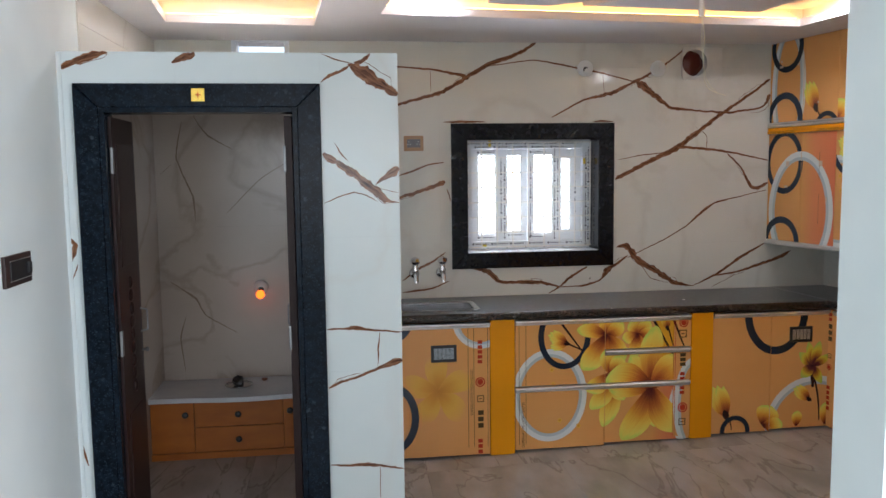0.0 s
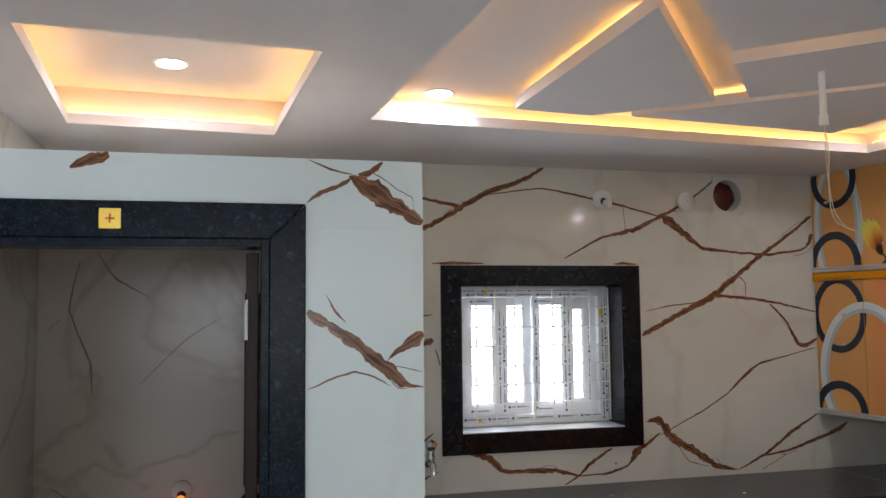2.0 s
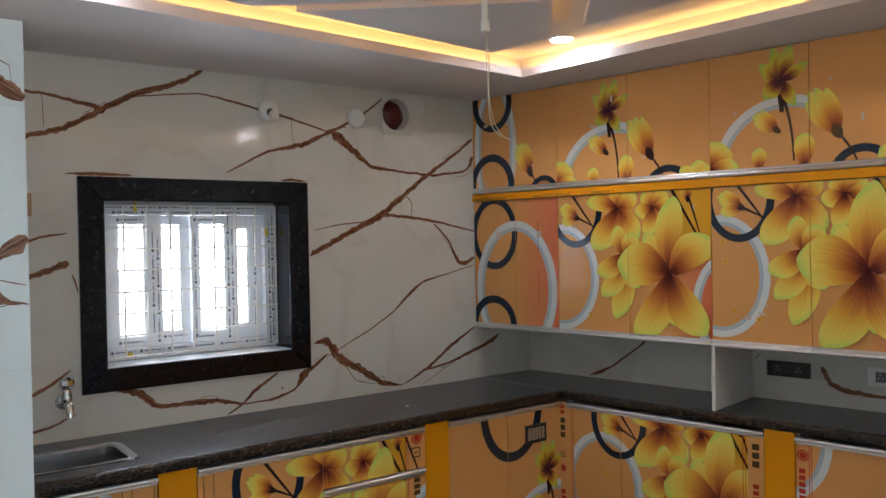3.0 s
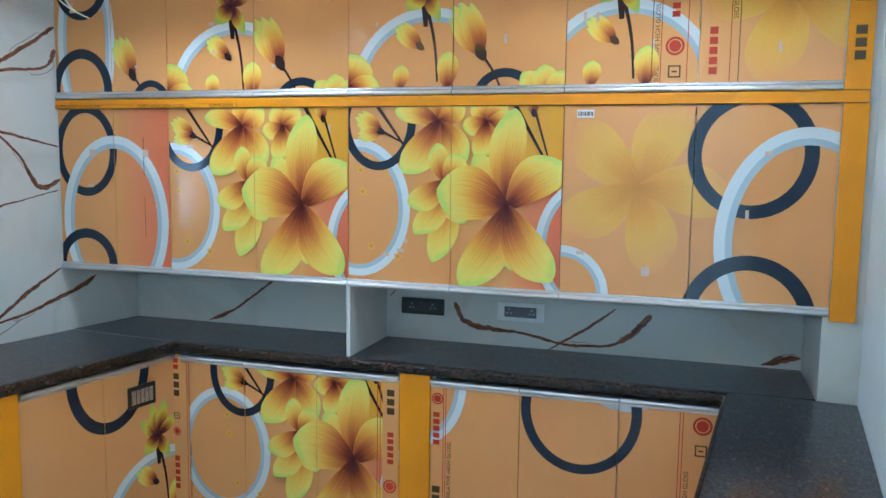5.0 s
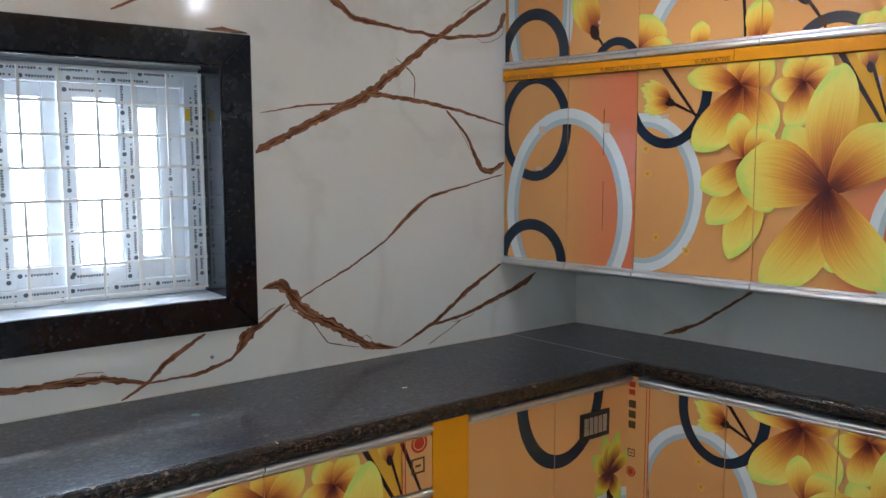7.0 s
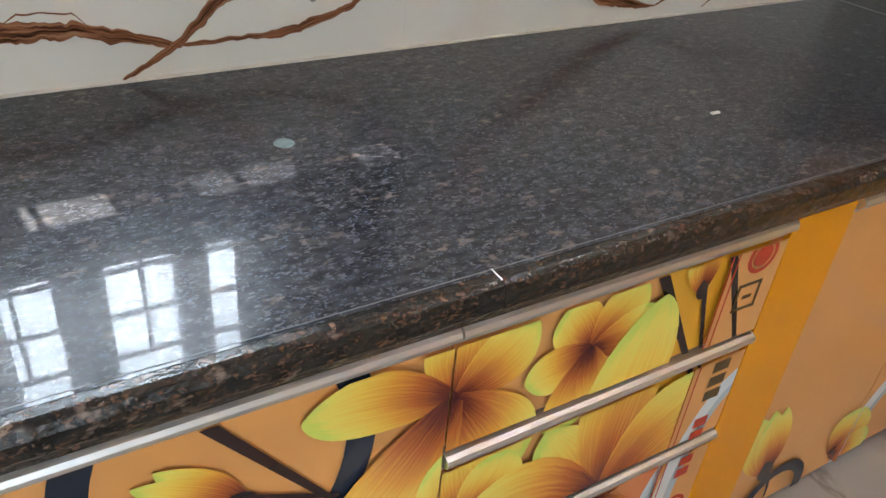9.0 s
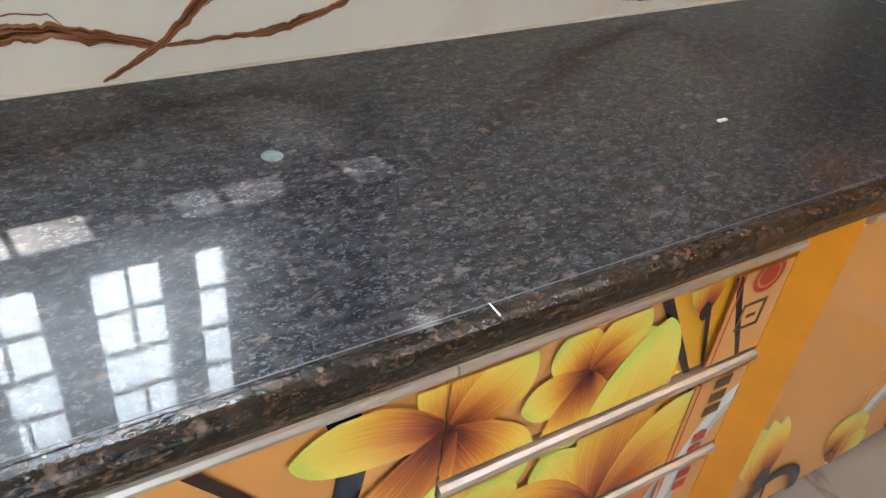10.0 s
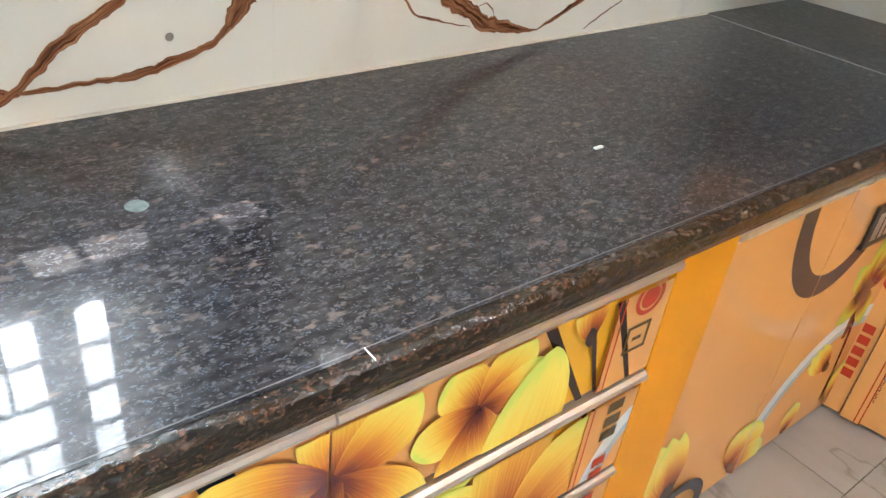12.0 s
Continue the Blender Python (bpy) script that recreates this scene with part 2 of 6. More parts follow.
BLUE_GRANITE = flecked("blue_pearl_granite", (0.0015, 0.004, 0.008), (0.005, 0.011, 0.020), [(0.014, 0.026, 0.038), (0.06, 0.085, 0.11), (0.022, 0.036, 0.052)], 88, 0.25, share=0.28, spec=0.12)
BLACK_GRANITE = flecked("black_granite", (0.004, 0.004, 0.006), (0.009, 0.009, 0.012), [(0.02, 0.022, 0.03), (0.09, 0.095, 0.11), (0.015, 0.016, 0.022)], 65, 0.12, share=0.2, spec=0.32)
ORANGE = mat("orange_gloss_laminate", (0.77, 0.385, 0.13), 0.1, second=(0.73, 0.325, 0.092), scale=1.6, bump=0.01, bump_scale=6)
CORAL = ramp_ink("coral_print", [(0.0, (0.76, 0.36, 0.11)), (0.35, (0.76, 0.27, 0.11)), (1.0, (0.72, 0.17, 0.08))])
GOLD_INK = ramp_ink("golden_print", [(0.0, (0.80, 0.42, 0.04)), (1.0, (0.78, 0.38, 0.02))])
AMBER = mat("amber_gloss_strip", (0.82, 0.325, 0.003), 0.25, second=(0.77, 0.29, 0.002), scale=3)
WHITE_INK = mat("white_ring_print", (0.74, 0.78, 0.77), 0.1, second=(0.68, 0.72, 0.72), scale=6)
SHADE_INK = mat("grey_blue_ring_print", (0.46, 0.54, 0.57), 0.1, second=(0.52, 0.59, 0.62), scale=6)
NAVY_INK = mat("navy_ring_print", (0.014, 0.022, 0.04), 0.1, second=(0.03, 0.042, 0.066), scale=6)
STEM_INK = mat("dark_stem_print", (0.035, 0.016, 0.014), 0.1)
RED_INK = mat("red_print", (0.5, 0.05, 0.02), 0.15)
TEXT_INK = mat("dark_letter_print", (0.10, 0.06, 0.02), 0.15)
PETAL = petal_ink("petal_print", [(0.0, (0.05, 0.009, 0.014)), (0.15, (0.16, 0.03, 0.018)), (0.33, (0.50, 0.14, 0.03)), (0.52, (0.78, 0.36, 0.05)), (0.70, (0.88, 0.60, 0.09)), (0.90, (0.86, 0.74, 0.14)), (1.0, (0.66, 0.74, 0.14))])
PALE_PETAL = petal_ink("pale_petal_print", [(0.0, (0.56, 0.24, 0.03)), (0.3, (0.72, 0.35, 0.05)), (0.6, (0.80, 0.46, 0.08)), (0.85, (0.79, 0.43, 0.10)), (1.0, (0.77, 0.39, 0.12))])
LILY_PETAL = petal_ink("lily_print", [(0.0, (0.03, 0.010, 0.02)), (0.3, (0.14, 0.03, 0.03)), (0.5, (0.50, 0.22, 0.03)), (0.72, (0.72, 0.60, 0.06)), (1.0, (0.42, 0.60, 0.12))])
for laminate in (ORANGE, AMBER, PETAL, PALE_PETAL, CORAL, GOLD_INK):
    laminate.node_tree.nodes["Principled BSDF"].inputs["Specular IOR Level"].default_value = 0.36
INKS = [ORANGE, PETAL, WHITE_INK, SHADE_INK, NAVY_INK, STEM_INK, RED_INK, TEXT_INK, PALE_PETAL, CORAL, LILY_PETAL, GOLD_INK]
ALU = mat("brushed_aluminium", (0.78, 0.78, 0.77), 0.42, 1.0, second=(0.66, 0.66, 0.66), scale=40, stretch=(0.05, 1, 1))
STEEL = mat("stainless_steel", (0.5, 0.5, 0.5), 0.25, 1.0, second=(0.5, 0.5, 0.5), scale=50)
CHROME = mat("chrome", (0.75, 0.75, 0.76), 0.06, 1.0)
DARK_WOOD = mat("dark_stained_teak", (0.022, 0.009, 0.007), 0.4, second=(0.02, 0.008, 0.007), scale=10, stretch=(6, 6, 0.5))
DARK_WOOD.node_tree.nodes["Principled BSDF"].inputs["Specular IOR Level"].default_value = 0.2
ORANGE_WOOD = mat("orange_veneer", (0.42, 0.12, 0.010), 0.5, second=(0.29, 0.07, 0.006), scale=5, stretch=(1, 1, 3))
WHITE_PLASTIC = mat("white_plastic", (0.78, 0.78, 0.76), 0.35)
UPVC = mat("white_upvc", (0.74, 0.77, 0.80), 0.3, second=(0.66, 0.69, 0.73), scale=9)
FILM_INK = mat("grey_film_print", (0.09, 0.10, 0.12), 0.4)
YELLOW_TAPE = mat("yellow_sticker", (0.75, 0.55, 0.05), 0.5)
TAPE = mat("clear_tape", (0.66, 0.50, 0.38), 0.25, second=(0.70, 0.60, 0.5), scale=60)
BLACK_PLASTIC = mat("black_plastic", (0.015, 0.015, 0.016), 0.35)
BROWN_PLASTIC = mat("brown_plate", (0.36, 0.2, 0.1), 0.35)
GOLD = mat("gold_foil", (0.8, 0.52, 0.1), 0.25, 0.8)
BOARD = mat("white_carcass_board", (0.72, 0.70, 0.66), 0.45, second=(0.68, 0.66, 0.62), scale=5)
MARBLE_TOP = mat("grey_marble_top", (0.62, 0.62, 0.62), 0.2, second=(0.52, 0.52, 0.54), scale=6)
LED = glow("warm_led", (1.0, 0.57, 0.15), 10.5)
LAMP_FACE = glow("lamp_face", (0.96, 0.98, 1.0), 220.0)
RED_BULB = glow("orange_bulb", (1.0, 0.13, 0.01), 3.0)
RED_CLOTH = mat("crumpled_red_wrap", (0.10, 0.010, 0.008), 0.4, second=(0.42, 0.16, 0.03), scale=11, lo=0.56, hi=0.6, bump=0.5, bump_scale=20)
OUTSIDE = mat("pink_plaster", (0.62, 0.42, 0.36), 0.8, second=(0.55, 0.38, 0.33), scale=2)
GROUND = mat("ground_soil", (0.3, 0.25, 0.2), 0.9, second=(0.22, 0.18, 0.14), scale=3)
CABLE = mat("cream_cable", (0.7, 0.66, 0.5), 0.5)

glass = bpy.data.materials.new("window_glass")
glass.use_nodes = True
gb = glass.node_tree.nodes["Principled BSDF"]
gb.inputs["Transmission Weight"].default_value, gb.inputs["Roughness"].default_value, gb.inputs["IOR"].default_value = 1.0, 0.0, 1.45
gb.inputs["Base Color"].default_value = (0.95, 0.98, 0.98, 1)

# ---- building blocks ----


def thing(name, m, label, category, group="", kind=""):
    ob = new(name)
    ob.empty_display_size = 0.1
    ob.matrix_world = m
    return tagged(ob, label, category, group, kind)


def mesh_of(bm, mats, name):
    me = bpy.data.meshes.new(name)
    bm.normal_update()
    bm.to_mesh(me)
    bm.free()
    for m in (mats if isinstance(mats, (list, tuple)) else [mats]):
        me.materials.append(m)
    return me


def part(name, bm, material, parent=None, label="", smooth=False):
    me = mesh_of(bm, material, name)
    if smooth:
        for p in me.polygons:
            p.use_smooth = True
    ob = new(name, me)
    if parent is not None:
        ob.parent = parent
    return tagged(ob, label)


def box(bm, x0, x1, y0, y1, z0, z1, bevel=0.0, mi=0):
    vs = [bm.verts.new((x, y, z)) for z in (z0, z1) for y in (y0, y1) for x in (x0, x1)]
    fs = [bm.faces.new([vs[i] for i in q]) for q in ((0, 2, 3, 1), (4, 5, 7, 6), (0, 1, 5, 4), (2, 6, 7, 3), (0, 4, 6, 2), (1, 3, 7, 5))]
    for f in fs:
        f.material_index = mi
    if bevel:
        es = list({e for f in fs for e in f.edges})
        bmesh.ops.bevel(bm, geom=es, offset=bevel, segments=2, profile=0.6, affect="EDGES", clamp_overlap=True)
    return bm


def boxed(*a, **k):
    return box(bmesh.new(), *a, **k)


def prism(bm, pts, z0, z1, bevel=0.0):
    """An upright prism over a plan outline."""
    lo = [bm.verts.new((x, y, z0)) for x, y in pts]
    hi = [bm.verts.new((x, y, z1)) for x, y in pts]
    n = len(pts)
    bm.faces.new(lo[::-1])
    bm.faces.new(hi)
    for i in range(n):
        bm.faces.new((lo[i], lo[(i + 1) % n], hi[(i + 1) % n], hi[i]))
    bmesh.ops.recalc_face_normals(bm, faces=bm.faces)
    return bm


def extrude_x(bm, sect, x0, x1):
    """A section (y, z) drawn out along x."""
    a = [bm.verts.new((x0, y, z)) for y, z in sect]
    b = [bm.verts.new((x1, y, z)) for y, z in sect]
    n = len(sect)
    bm.faces.new(a)
    bm.faces.new(b[::-1])
    for i in range(n):
        bm.faces.new((a[(i + 1) % n], a[i], b[i], b[(i + 1) % n]))
    bmesh.ops.recalc_face_normals(bm, faces=bm.faces)
    return bm


def cyl(bm, r, z0, z1, seg=20, m=None, r2=None):
    bmesh.ops.create_cone(bm, cap_ends=True, segments=seg, radius1=r, radius2=r if r2 is None else r2, depth=z1 - z0,
                          matrix=(m or Matrix()) @ Matrix.Translation((0, 0, (z0 + z1) / 2)))
    return bm


def lathe(bm, prof, seg=24, m=None):
    """A turned shape from (radius, height) pairs."""
    m = m or Matrix()
    rings = [[bm.verts.new(m @ Vector((r * math.cos(a), r * math.sin(a), z))) for a in [2 * math.pi * i / seg for i in range(seg)]] for r, z in prof]
    for p, q in zip(rings, rings[1:]):
        for i in range(seg):
            bm.faces.new((p[i], p[(i + 1) % seg], q[(i + 1) % seg], q[i]))
    bm.faces.new(rings[0][::-1])
    bm.faces.new(rings[-1])
    return bm


def tube(name, pts, r, material, parent=None, cyclic=False):
    cu = bpy.data.curves.new(name, "CURVE")
    cu.dimensions, cu.bevel_depth, cu.bevel_resolution = "3D", r, 3
    sp = cu.splines.new("NURBS")
    sp.points.add(len(pts) - 1)
    for p, c in zip(sp.points, pts):
        p.co = (*c, 1)
    sp.use_endpoint_u, sp.order_u = True, 3
    tmp = bpy.data.objects.new(name, cu)
    me = bpy.data.meshes.new_from_object(tmp)
    bpy.data.objects.remove(tmp)
    me.materials.clear()
    me.materials.append(material)
    for p in me.polygons:
        p.use_smooth = True
    ob = new(name, me)
    if parent is not None:
        ob.parent = parent
    return ob


def grid_minus(x0, x1, z0, z1, holes):
    """The rectangle less its openings, as rectangles."""
    xs = sorted({x0, x1, *[min(max(v, x0), x1) for h in holes for v in h[:2]]})
    zs = sorted({z0, z1, *[min(max(v, z0), z1) for h in holes for v in h[2:]]})
    out = []
    for a, b in zip(xs, xs[1:]):
        for c, d in zip(zs, zs[1:]):
            if b - a > 1e-4 and d - c > 1e-4 and not any(h[0] < (a + b) / 2 < h[1] and h[2] < (c + d) / 2 < h[3] for h in holes):
                out.append((a, b, c, d))
    return out


def wall(name, m, a0, a1, d0, d1, z0, z1, holes=(), material=None, label="", parent=None):
    bm = bmesh.new()
    for a, b, c, d in grid_minus(a0, a1, z0, z1, holes):
        box(bm, a, b, d0, d1, c, d)
    bmesh.ops.remove_doubles(bm, verts=bm.verts, dist=1e-5)
    ob = part(name, bm, material, parent)
    ob.matrix_world = m
    return tagged(ob, label, "wall", kind="structure")


def tile_face(owner, a_cuts, z_cuts, d0, d1, holes, material, gap=0.00012):
    """Wall tiles, each a slab of its own, with fine recessed joints."""
    for a, b in zip(a_cuts, a_cuts[1:]):
        for c, d in zip(z_cuts, z_cuts[1:]):
            cells = grid_minus(a + gap, b - gap, c + gap, d - gap, holes)
            if cells:
                bm = bmesh.new()
                for r in cells:
                    box(bm, r[0], r[1], d0, d1, r[2], r[3])
                bmesh.ops.remove_doubles(bm, verts=bm.verts, dist=1e-5)
                part("tile", bm, material, owner)


def vein(owner, *pts, w=0.02, ws=None, material=None):
    """A brown vein in the glaze: a ribbon along a smooth line, with widths ws (shares of w) at its points and hairline strands beside it."""
    rnd = random.Random(int(sum((x * 7 + z * 13) for x, z in pts) * 1000))
    owner["veins"] = owner.get("veins", 0) + 1
    d = owner["face"] - 0.0006 - owner["veins"] * 0.00008
    w *= 0.72
    k = len(pts)
    ws = ws or [0.35] + [rnd.uniform(0.55, 1.0) for _ in pts[2:]] + [0.35]
    line = []
    for i in range(k - 1):
        p0, p1, p2, p3 = (Vector(pts[min(max(j, 0), k - 1)]) for j in (i - 1, i, i + 1, i + 2))
        n = max(3, int((p2 - p1).length / 0.006))
        for j in range(n + (i == k - 2)):
            t = j / n
            smooth = 0.5 * (2 * p1 + (p2 - p0) * t + (2 * p0 - 5 * p1 + 4 * p2 - p3) * t * t + (3 * p1 - p0 - 3 * p2 + p3) * t ** 3)
            line.append(((p1.lerp(p2, t) + smooth) / 2, ws[i] + (ws[i + 1] - ws[i]) * t * t * (3 - 2 * t)))
    bm = bmesh.new()
    uv = bm.loops.layers.uv.new("ink")
    ph, n = rnd.random() * 9, len(line)

    def ribbon(width, shift, i0, i1, lift):
        rows, run = [], 0.0
        for i in range(i0, i1 + 1):
            c, share = line[i]
            t = line[min(n - 1, i + 1)][0] - line[max(0, i - 1)][0]
            t = t.normalized() if t.length > 1e-9 else Vector((1, 0))
            nx, nz = -t.y, t.x
            end = min(1, (i - i0 + 1) / 5, (i1 - i + 1) / 5)
            wander = w * 0.10 * noise.noise((c.x * 22, c.y * 22, ph)) + 0.0022 * noise.noise((c.x * 70, c.y * 70, ph)) + shift * end
            half = 0.5 * (width * share if width else 0.0026) * (0.35 + 0.65 * end)
            up, dn = (half * max(0.15, 1 + 0.5 * noise.noise((c.x * 40, c.y * 40, ph + q)) + 0.3 * noise.noise((c.x * 130, c.y * 130, ph + q))) for q in (0, 5))
            rows.append([(c.x + nx * o, c.y + nz * o) for o in (wander + up, wander, wander - dn)] + [run])
            run += (line[min(n - 1, i + 1)][0] - c).length
        vs = [[bm.verts.new((x, d - lift, z)) for x, z in r[:3]] for r in rows]
        for i in range(len(vs) - 1):
            for j in (0, 1):
                f = bm.faces.new((vs[i][j], vs[i][j + 1], vs[i + 1][j + 1], vs[i + 1][j]))
                for l, (a, b) in zip(f.loops, ((i, j), (i, j + 1), (i + 1, j + 1), (i + 1, j))):
                    l[uv].uv = (rows[a][3] + ph, (1 - b) * 1.0)

    ribbon(w, 0.0, 0, n - 1, 0.0)
    for q in range(1 if w > 0.024 and n > 24 else 0):
        i0 = rnd.randrange(0, n - 16)
        i1 = min(n - 1, i0 + rnd.randrange(12, 34))
        ribbon(0, rnd.choice((-1, 1)) * w * rnd.uniform(0.45, 0.75), i0, i1, 0.00003)
    return part("vein", bm, material or VEIN, owner)

# ---- plan ----
H = 2.52                      # underside of the ceiling
CT = 0.83                     # top of the counters
SKEW = math.atan(0.178)       # the east side is out of square with the north wall
U, N = (math.sin(SKEW), -math.cos(SKEW)), (math.cos(SKEW), math.sin(SKEW))
EAST = Matrix(((U[0], N[0], 0, 3.43), (U[1], N[1], 0, 5.2), (0, 0, 1, 0), (0, 0, 0, 1)))
NEAR = pose(4.0, 1.74, 0, 0, 0, 4)     # kitchen face of the near wall, x running east
NORTH = Matrix()


def east(u, d):
    return (3.43 + u * U[0] + d * N[0], 5.2 + u * U[1] + d * N[1])


# ---- structure ----
WIN = (1.29, 2.20, 1.125, 1.885)
VENT = (2.78, 2.965, 2.3, 2.485)
SLOT = (-0.21, 0.15, 2.30, 2.519)
north_holes = [WIN, VENT, SLOT]
wall_north = wall("wall_north", NORTH, -0.9, 4.4, 5.208, 5.46, -0.2, 2.8, north_holes, GROUT, "plastered brick wall behind veined white tiles")
wall_north["face"] = 5.2
tile_face(wall_north, (-0.69, -0.09, 1.11, 2.31, 3.51, 4.1), (0.56, 1.16, 1.76, 2.36, 2.6), 5.2, 5.209, north_holes, TILE)
wall_west = wall("wall_west", NORTH, -0.9, -0.69, -3.4, 5.208, -0.2, 2.8, (), PAINT, "smooth off-white painted wall")
for z0, z1 in ((2.2, 2.36), (2.36, 2.6)):
    for y0, y1 in ((3.72, 4.5), (4.5, 5.2)):
        part("tile", boxed(-0.69, -0.682, y0 + 0.001, y1 - 0.001, z0 + 0.001, z1 - 0.001), TILE, wall_west)
wall_east = wall("wall_east", EAST, -0.25, 3.56, 0.448, 0.65, -0.2, 2.8, (), GROUT, "wall behind the side counter, tiled in veined white")
wall_east["face"] = 0.44
tile_face(wall_east, (0.0, 0.86, 1.46, 2.66, 3.375), (0.56, 1.3), 0.44, 0.449, (), TILE)
pier = wall("wall_pier", EAST, 3.376, 3.75, 0.0, 0.448, -0.2, 2.8, (), TILE, "white tiled pier at the end of the side counter")
wall_near = wall("wall_near", NEAR, -2.45, 0.55, -0.16, 0.0, -0.2, 2.8, (), PAINT, "off-white painted partition beside the kitchen entry")
wall_near["face"] = 0.0
# unseen hall wall; its opening is added for the fill lamp
hall_east = wall("wall_hall_east", pose(3.9, 1.62, 0, 0, 0, -90), 0.0, 5.02, 0.0, 0.2, -0.2, 2.8, [(1.25, 3.9, 1.0, 2.30)], PAINT, "unseen off-white hall wall with an opening added for the fill lamp")
wall_south = wall("wall_south", NORTH, -0.9, 4.1, -3.6, -3.4, -0.2, 2.8, [(-0.75, 1.35, 0.95, 2.35)], PAINT, "off-white painted wall with a wide hall window")

tagged(part("floor_slab", boxed(-0.9, 4.6, -3.6, 5.3, -0.2, -0.014), GROUT), "screed under the floor tiles", "floor", kind="structure")
tagged(part("ground", boxed(-60, 60, -60, 60, -0.5, -0.4), GROUND), "bare earth outside the house", "ground", kind="structure")

# false ceiling: a flat soffit with two lit trays, turned a little from the walls
CR = pose(0, 0, 0, 0, 0, 5)
TRAYS = [(-0.08, 0.73, 3.437, 4.606), (1.06, 3.60, 1.80, 4.215)]
bm = bmesh.new()
for a, b, c, d in grid_minus(-4.0, 5.5, -5.0, 6.0, [(t[0], t[1], t[2], t[3]) for t in TRAYS]):
    box(bm, a, b, c, d, H, H + 0.045)
bmesh.ops.transform(bm, matrix=CR, verts=bm.verts)
for co, no in (((-0.8, 0, 0), (-1, 0, 0)), ((0, 5.3, 0), (0, 1, 0)), ((0, -3.5, 0), (0, -1, 0)), ((*east(0, 0.55), 0), (*N, 0))):
    bmesh.ops.bisect_plane(bm, geom=bm.verts[:] + bm.edges[:] + bm.faces[:], plane_co=co, plane_no=no, clear_outer=True)
for x0, x1, y0, y1 in TRAYS:
    e, up = 0.07, (0.165 if x1 < 1 else 0.115)
    t = bmesh.new()
    box(t, x0 - e - 0.02, x0 - e, y0 - e, y1 + e, H + 0.045, H + up)
    box(t, x1 + e, x1 + e + 0.02, y0 - e, y1 + e, H + 0.045, H + up)
    box(t, x0 - e - 0.02, x1 + e + 0.02, y0 - e - 0.02, y0 - e, H + 0.045, H + up)
    box(t, x0 - e - 0.02, x1 + e + 0.02, y1 + e, y1 + e + 0.02, H + 0.045, H + up)
    box(t, x0 - e - 0.02, x1 + e + 0.02, y0 - e - 0.02, y1 + e + 0.02, H + up, H + up + 0.03)
    bmesh.ops.transform(t, matrix=CR, verts=t.verts)
    tm = mesh_of(t, CEIL, "t")
    bm.from_mesh(tm)
    bpy.data.meshes.remove(tm)
tagged(part("ceiling", bm, CEIL), "grey-white plaster false ceiling with sunken trays", "ceiling", kind="structure")
tagged(part("roof_slab", boxed(-0.9, 4.6, -3.6, 5.46, 2.8, 2.95), GROUT), "concrete slab over the false ceiling", "ceiling", kind="structure")

for x0, x1, y0, y1 in TRAYS:
    tray = thing("led_strip", CR, "warm orange led strip laid round a ceiling tray", "light strip", "cove lights")
    w = 0.02
    for s in ((x0 - 0.055, x0 - 0.055 + w, y0, y1), (x1 + 0.055 - w, x1 + 0.055, y0, y1), (x0, x1, y0 - 0.055, y0 - 0.055 + w), (x0, x1, y1 + 0.055 - w, y1 + 0.055)):
        part("strip", boxed(*s, H + 0.047, H + 0.055), LED, tray)

PANELS = [[(1.25, 4.17), (1.27, 3.06), (1.977, 3.906), (1.60, 4.215)], [(1.763, 3.46), (2.12, 3.124), (2.479, 3.507), (2.081, 3.829)],
          [(1.77, 4.19), (2.505, 3.554), (2.883, 3.942), (2.85, 4.31)], [(2.222, 3.039), (2.877, 3.749), (2.97, 2.70), (2.50, 2.73)],
          [(1.684, 3.344), (2.027, 3.031), (1.65, 2.60), (1.33, 2.98)], [(2.10, 2.93), (2.42, 2.66), (2.35, 2.12), (1.72, 2.52)]]
for pts in PANELS:
    pan = thing("ceiling_panel", pose(0, 0, H + 0.04), "floating plaster panel lit from behind, hung in the tray", "ceiling panel", "floating ceiling panels")
    part("board", prism(bmesh.new(), pts, 0, 0.045), CEIL, pan)
    cx, cy = sum(p[0] for p in pts) / len(pts), sum(p[1] for p in pts) / len(pts)
    inner = [(cx + (x - cx) * 0.8, cy + (y - cy) * 0.8) for x, y in pts]
    core = [(cx + (x - cx) * 0.74, cy + (y - cy) * 0.74) for x, y in pts]
    bm = bmesh.new()
    n = len(pts)
    for i in range(n):
        prism(bm, [inner[i], inner[(i + 1) % n], core[(i + 1) % n], core[i]], 0.047, 0.055)
    part("light_strip", bm, LED, pan)
    part("hanger", prism(bmesh.new(), [(cx + (x - cx) * 0.3, cy + (y - cy) * 0.3) for x, y in pts], 0.045, 0.0745), CEIL, pan)


def downlight(x, y, up):
    d = thing("downlight", pose(x, y, H + up), "round white recessed downlight, switched on", "ceiling light", "downlights")
    part("rim", lathe(bmesh.new(), [(0.062, 0.0), (0.062, -0.004), (0.055, -0.007), (0.05, -0.004)]), WHITE_PLASTIC, d)
    part("lens", cyl(bmesh.new(), 0.05, -0.006, -0.0042, 28), LAMP_FACE, d)


downlight(-0.06, 4.235, 0.165)
downlight(0.962, 4.26, 0.115)
downlight(3.15, 4.15, 0.115)
downlight(3.2, 2.3, 0.115)

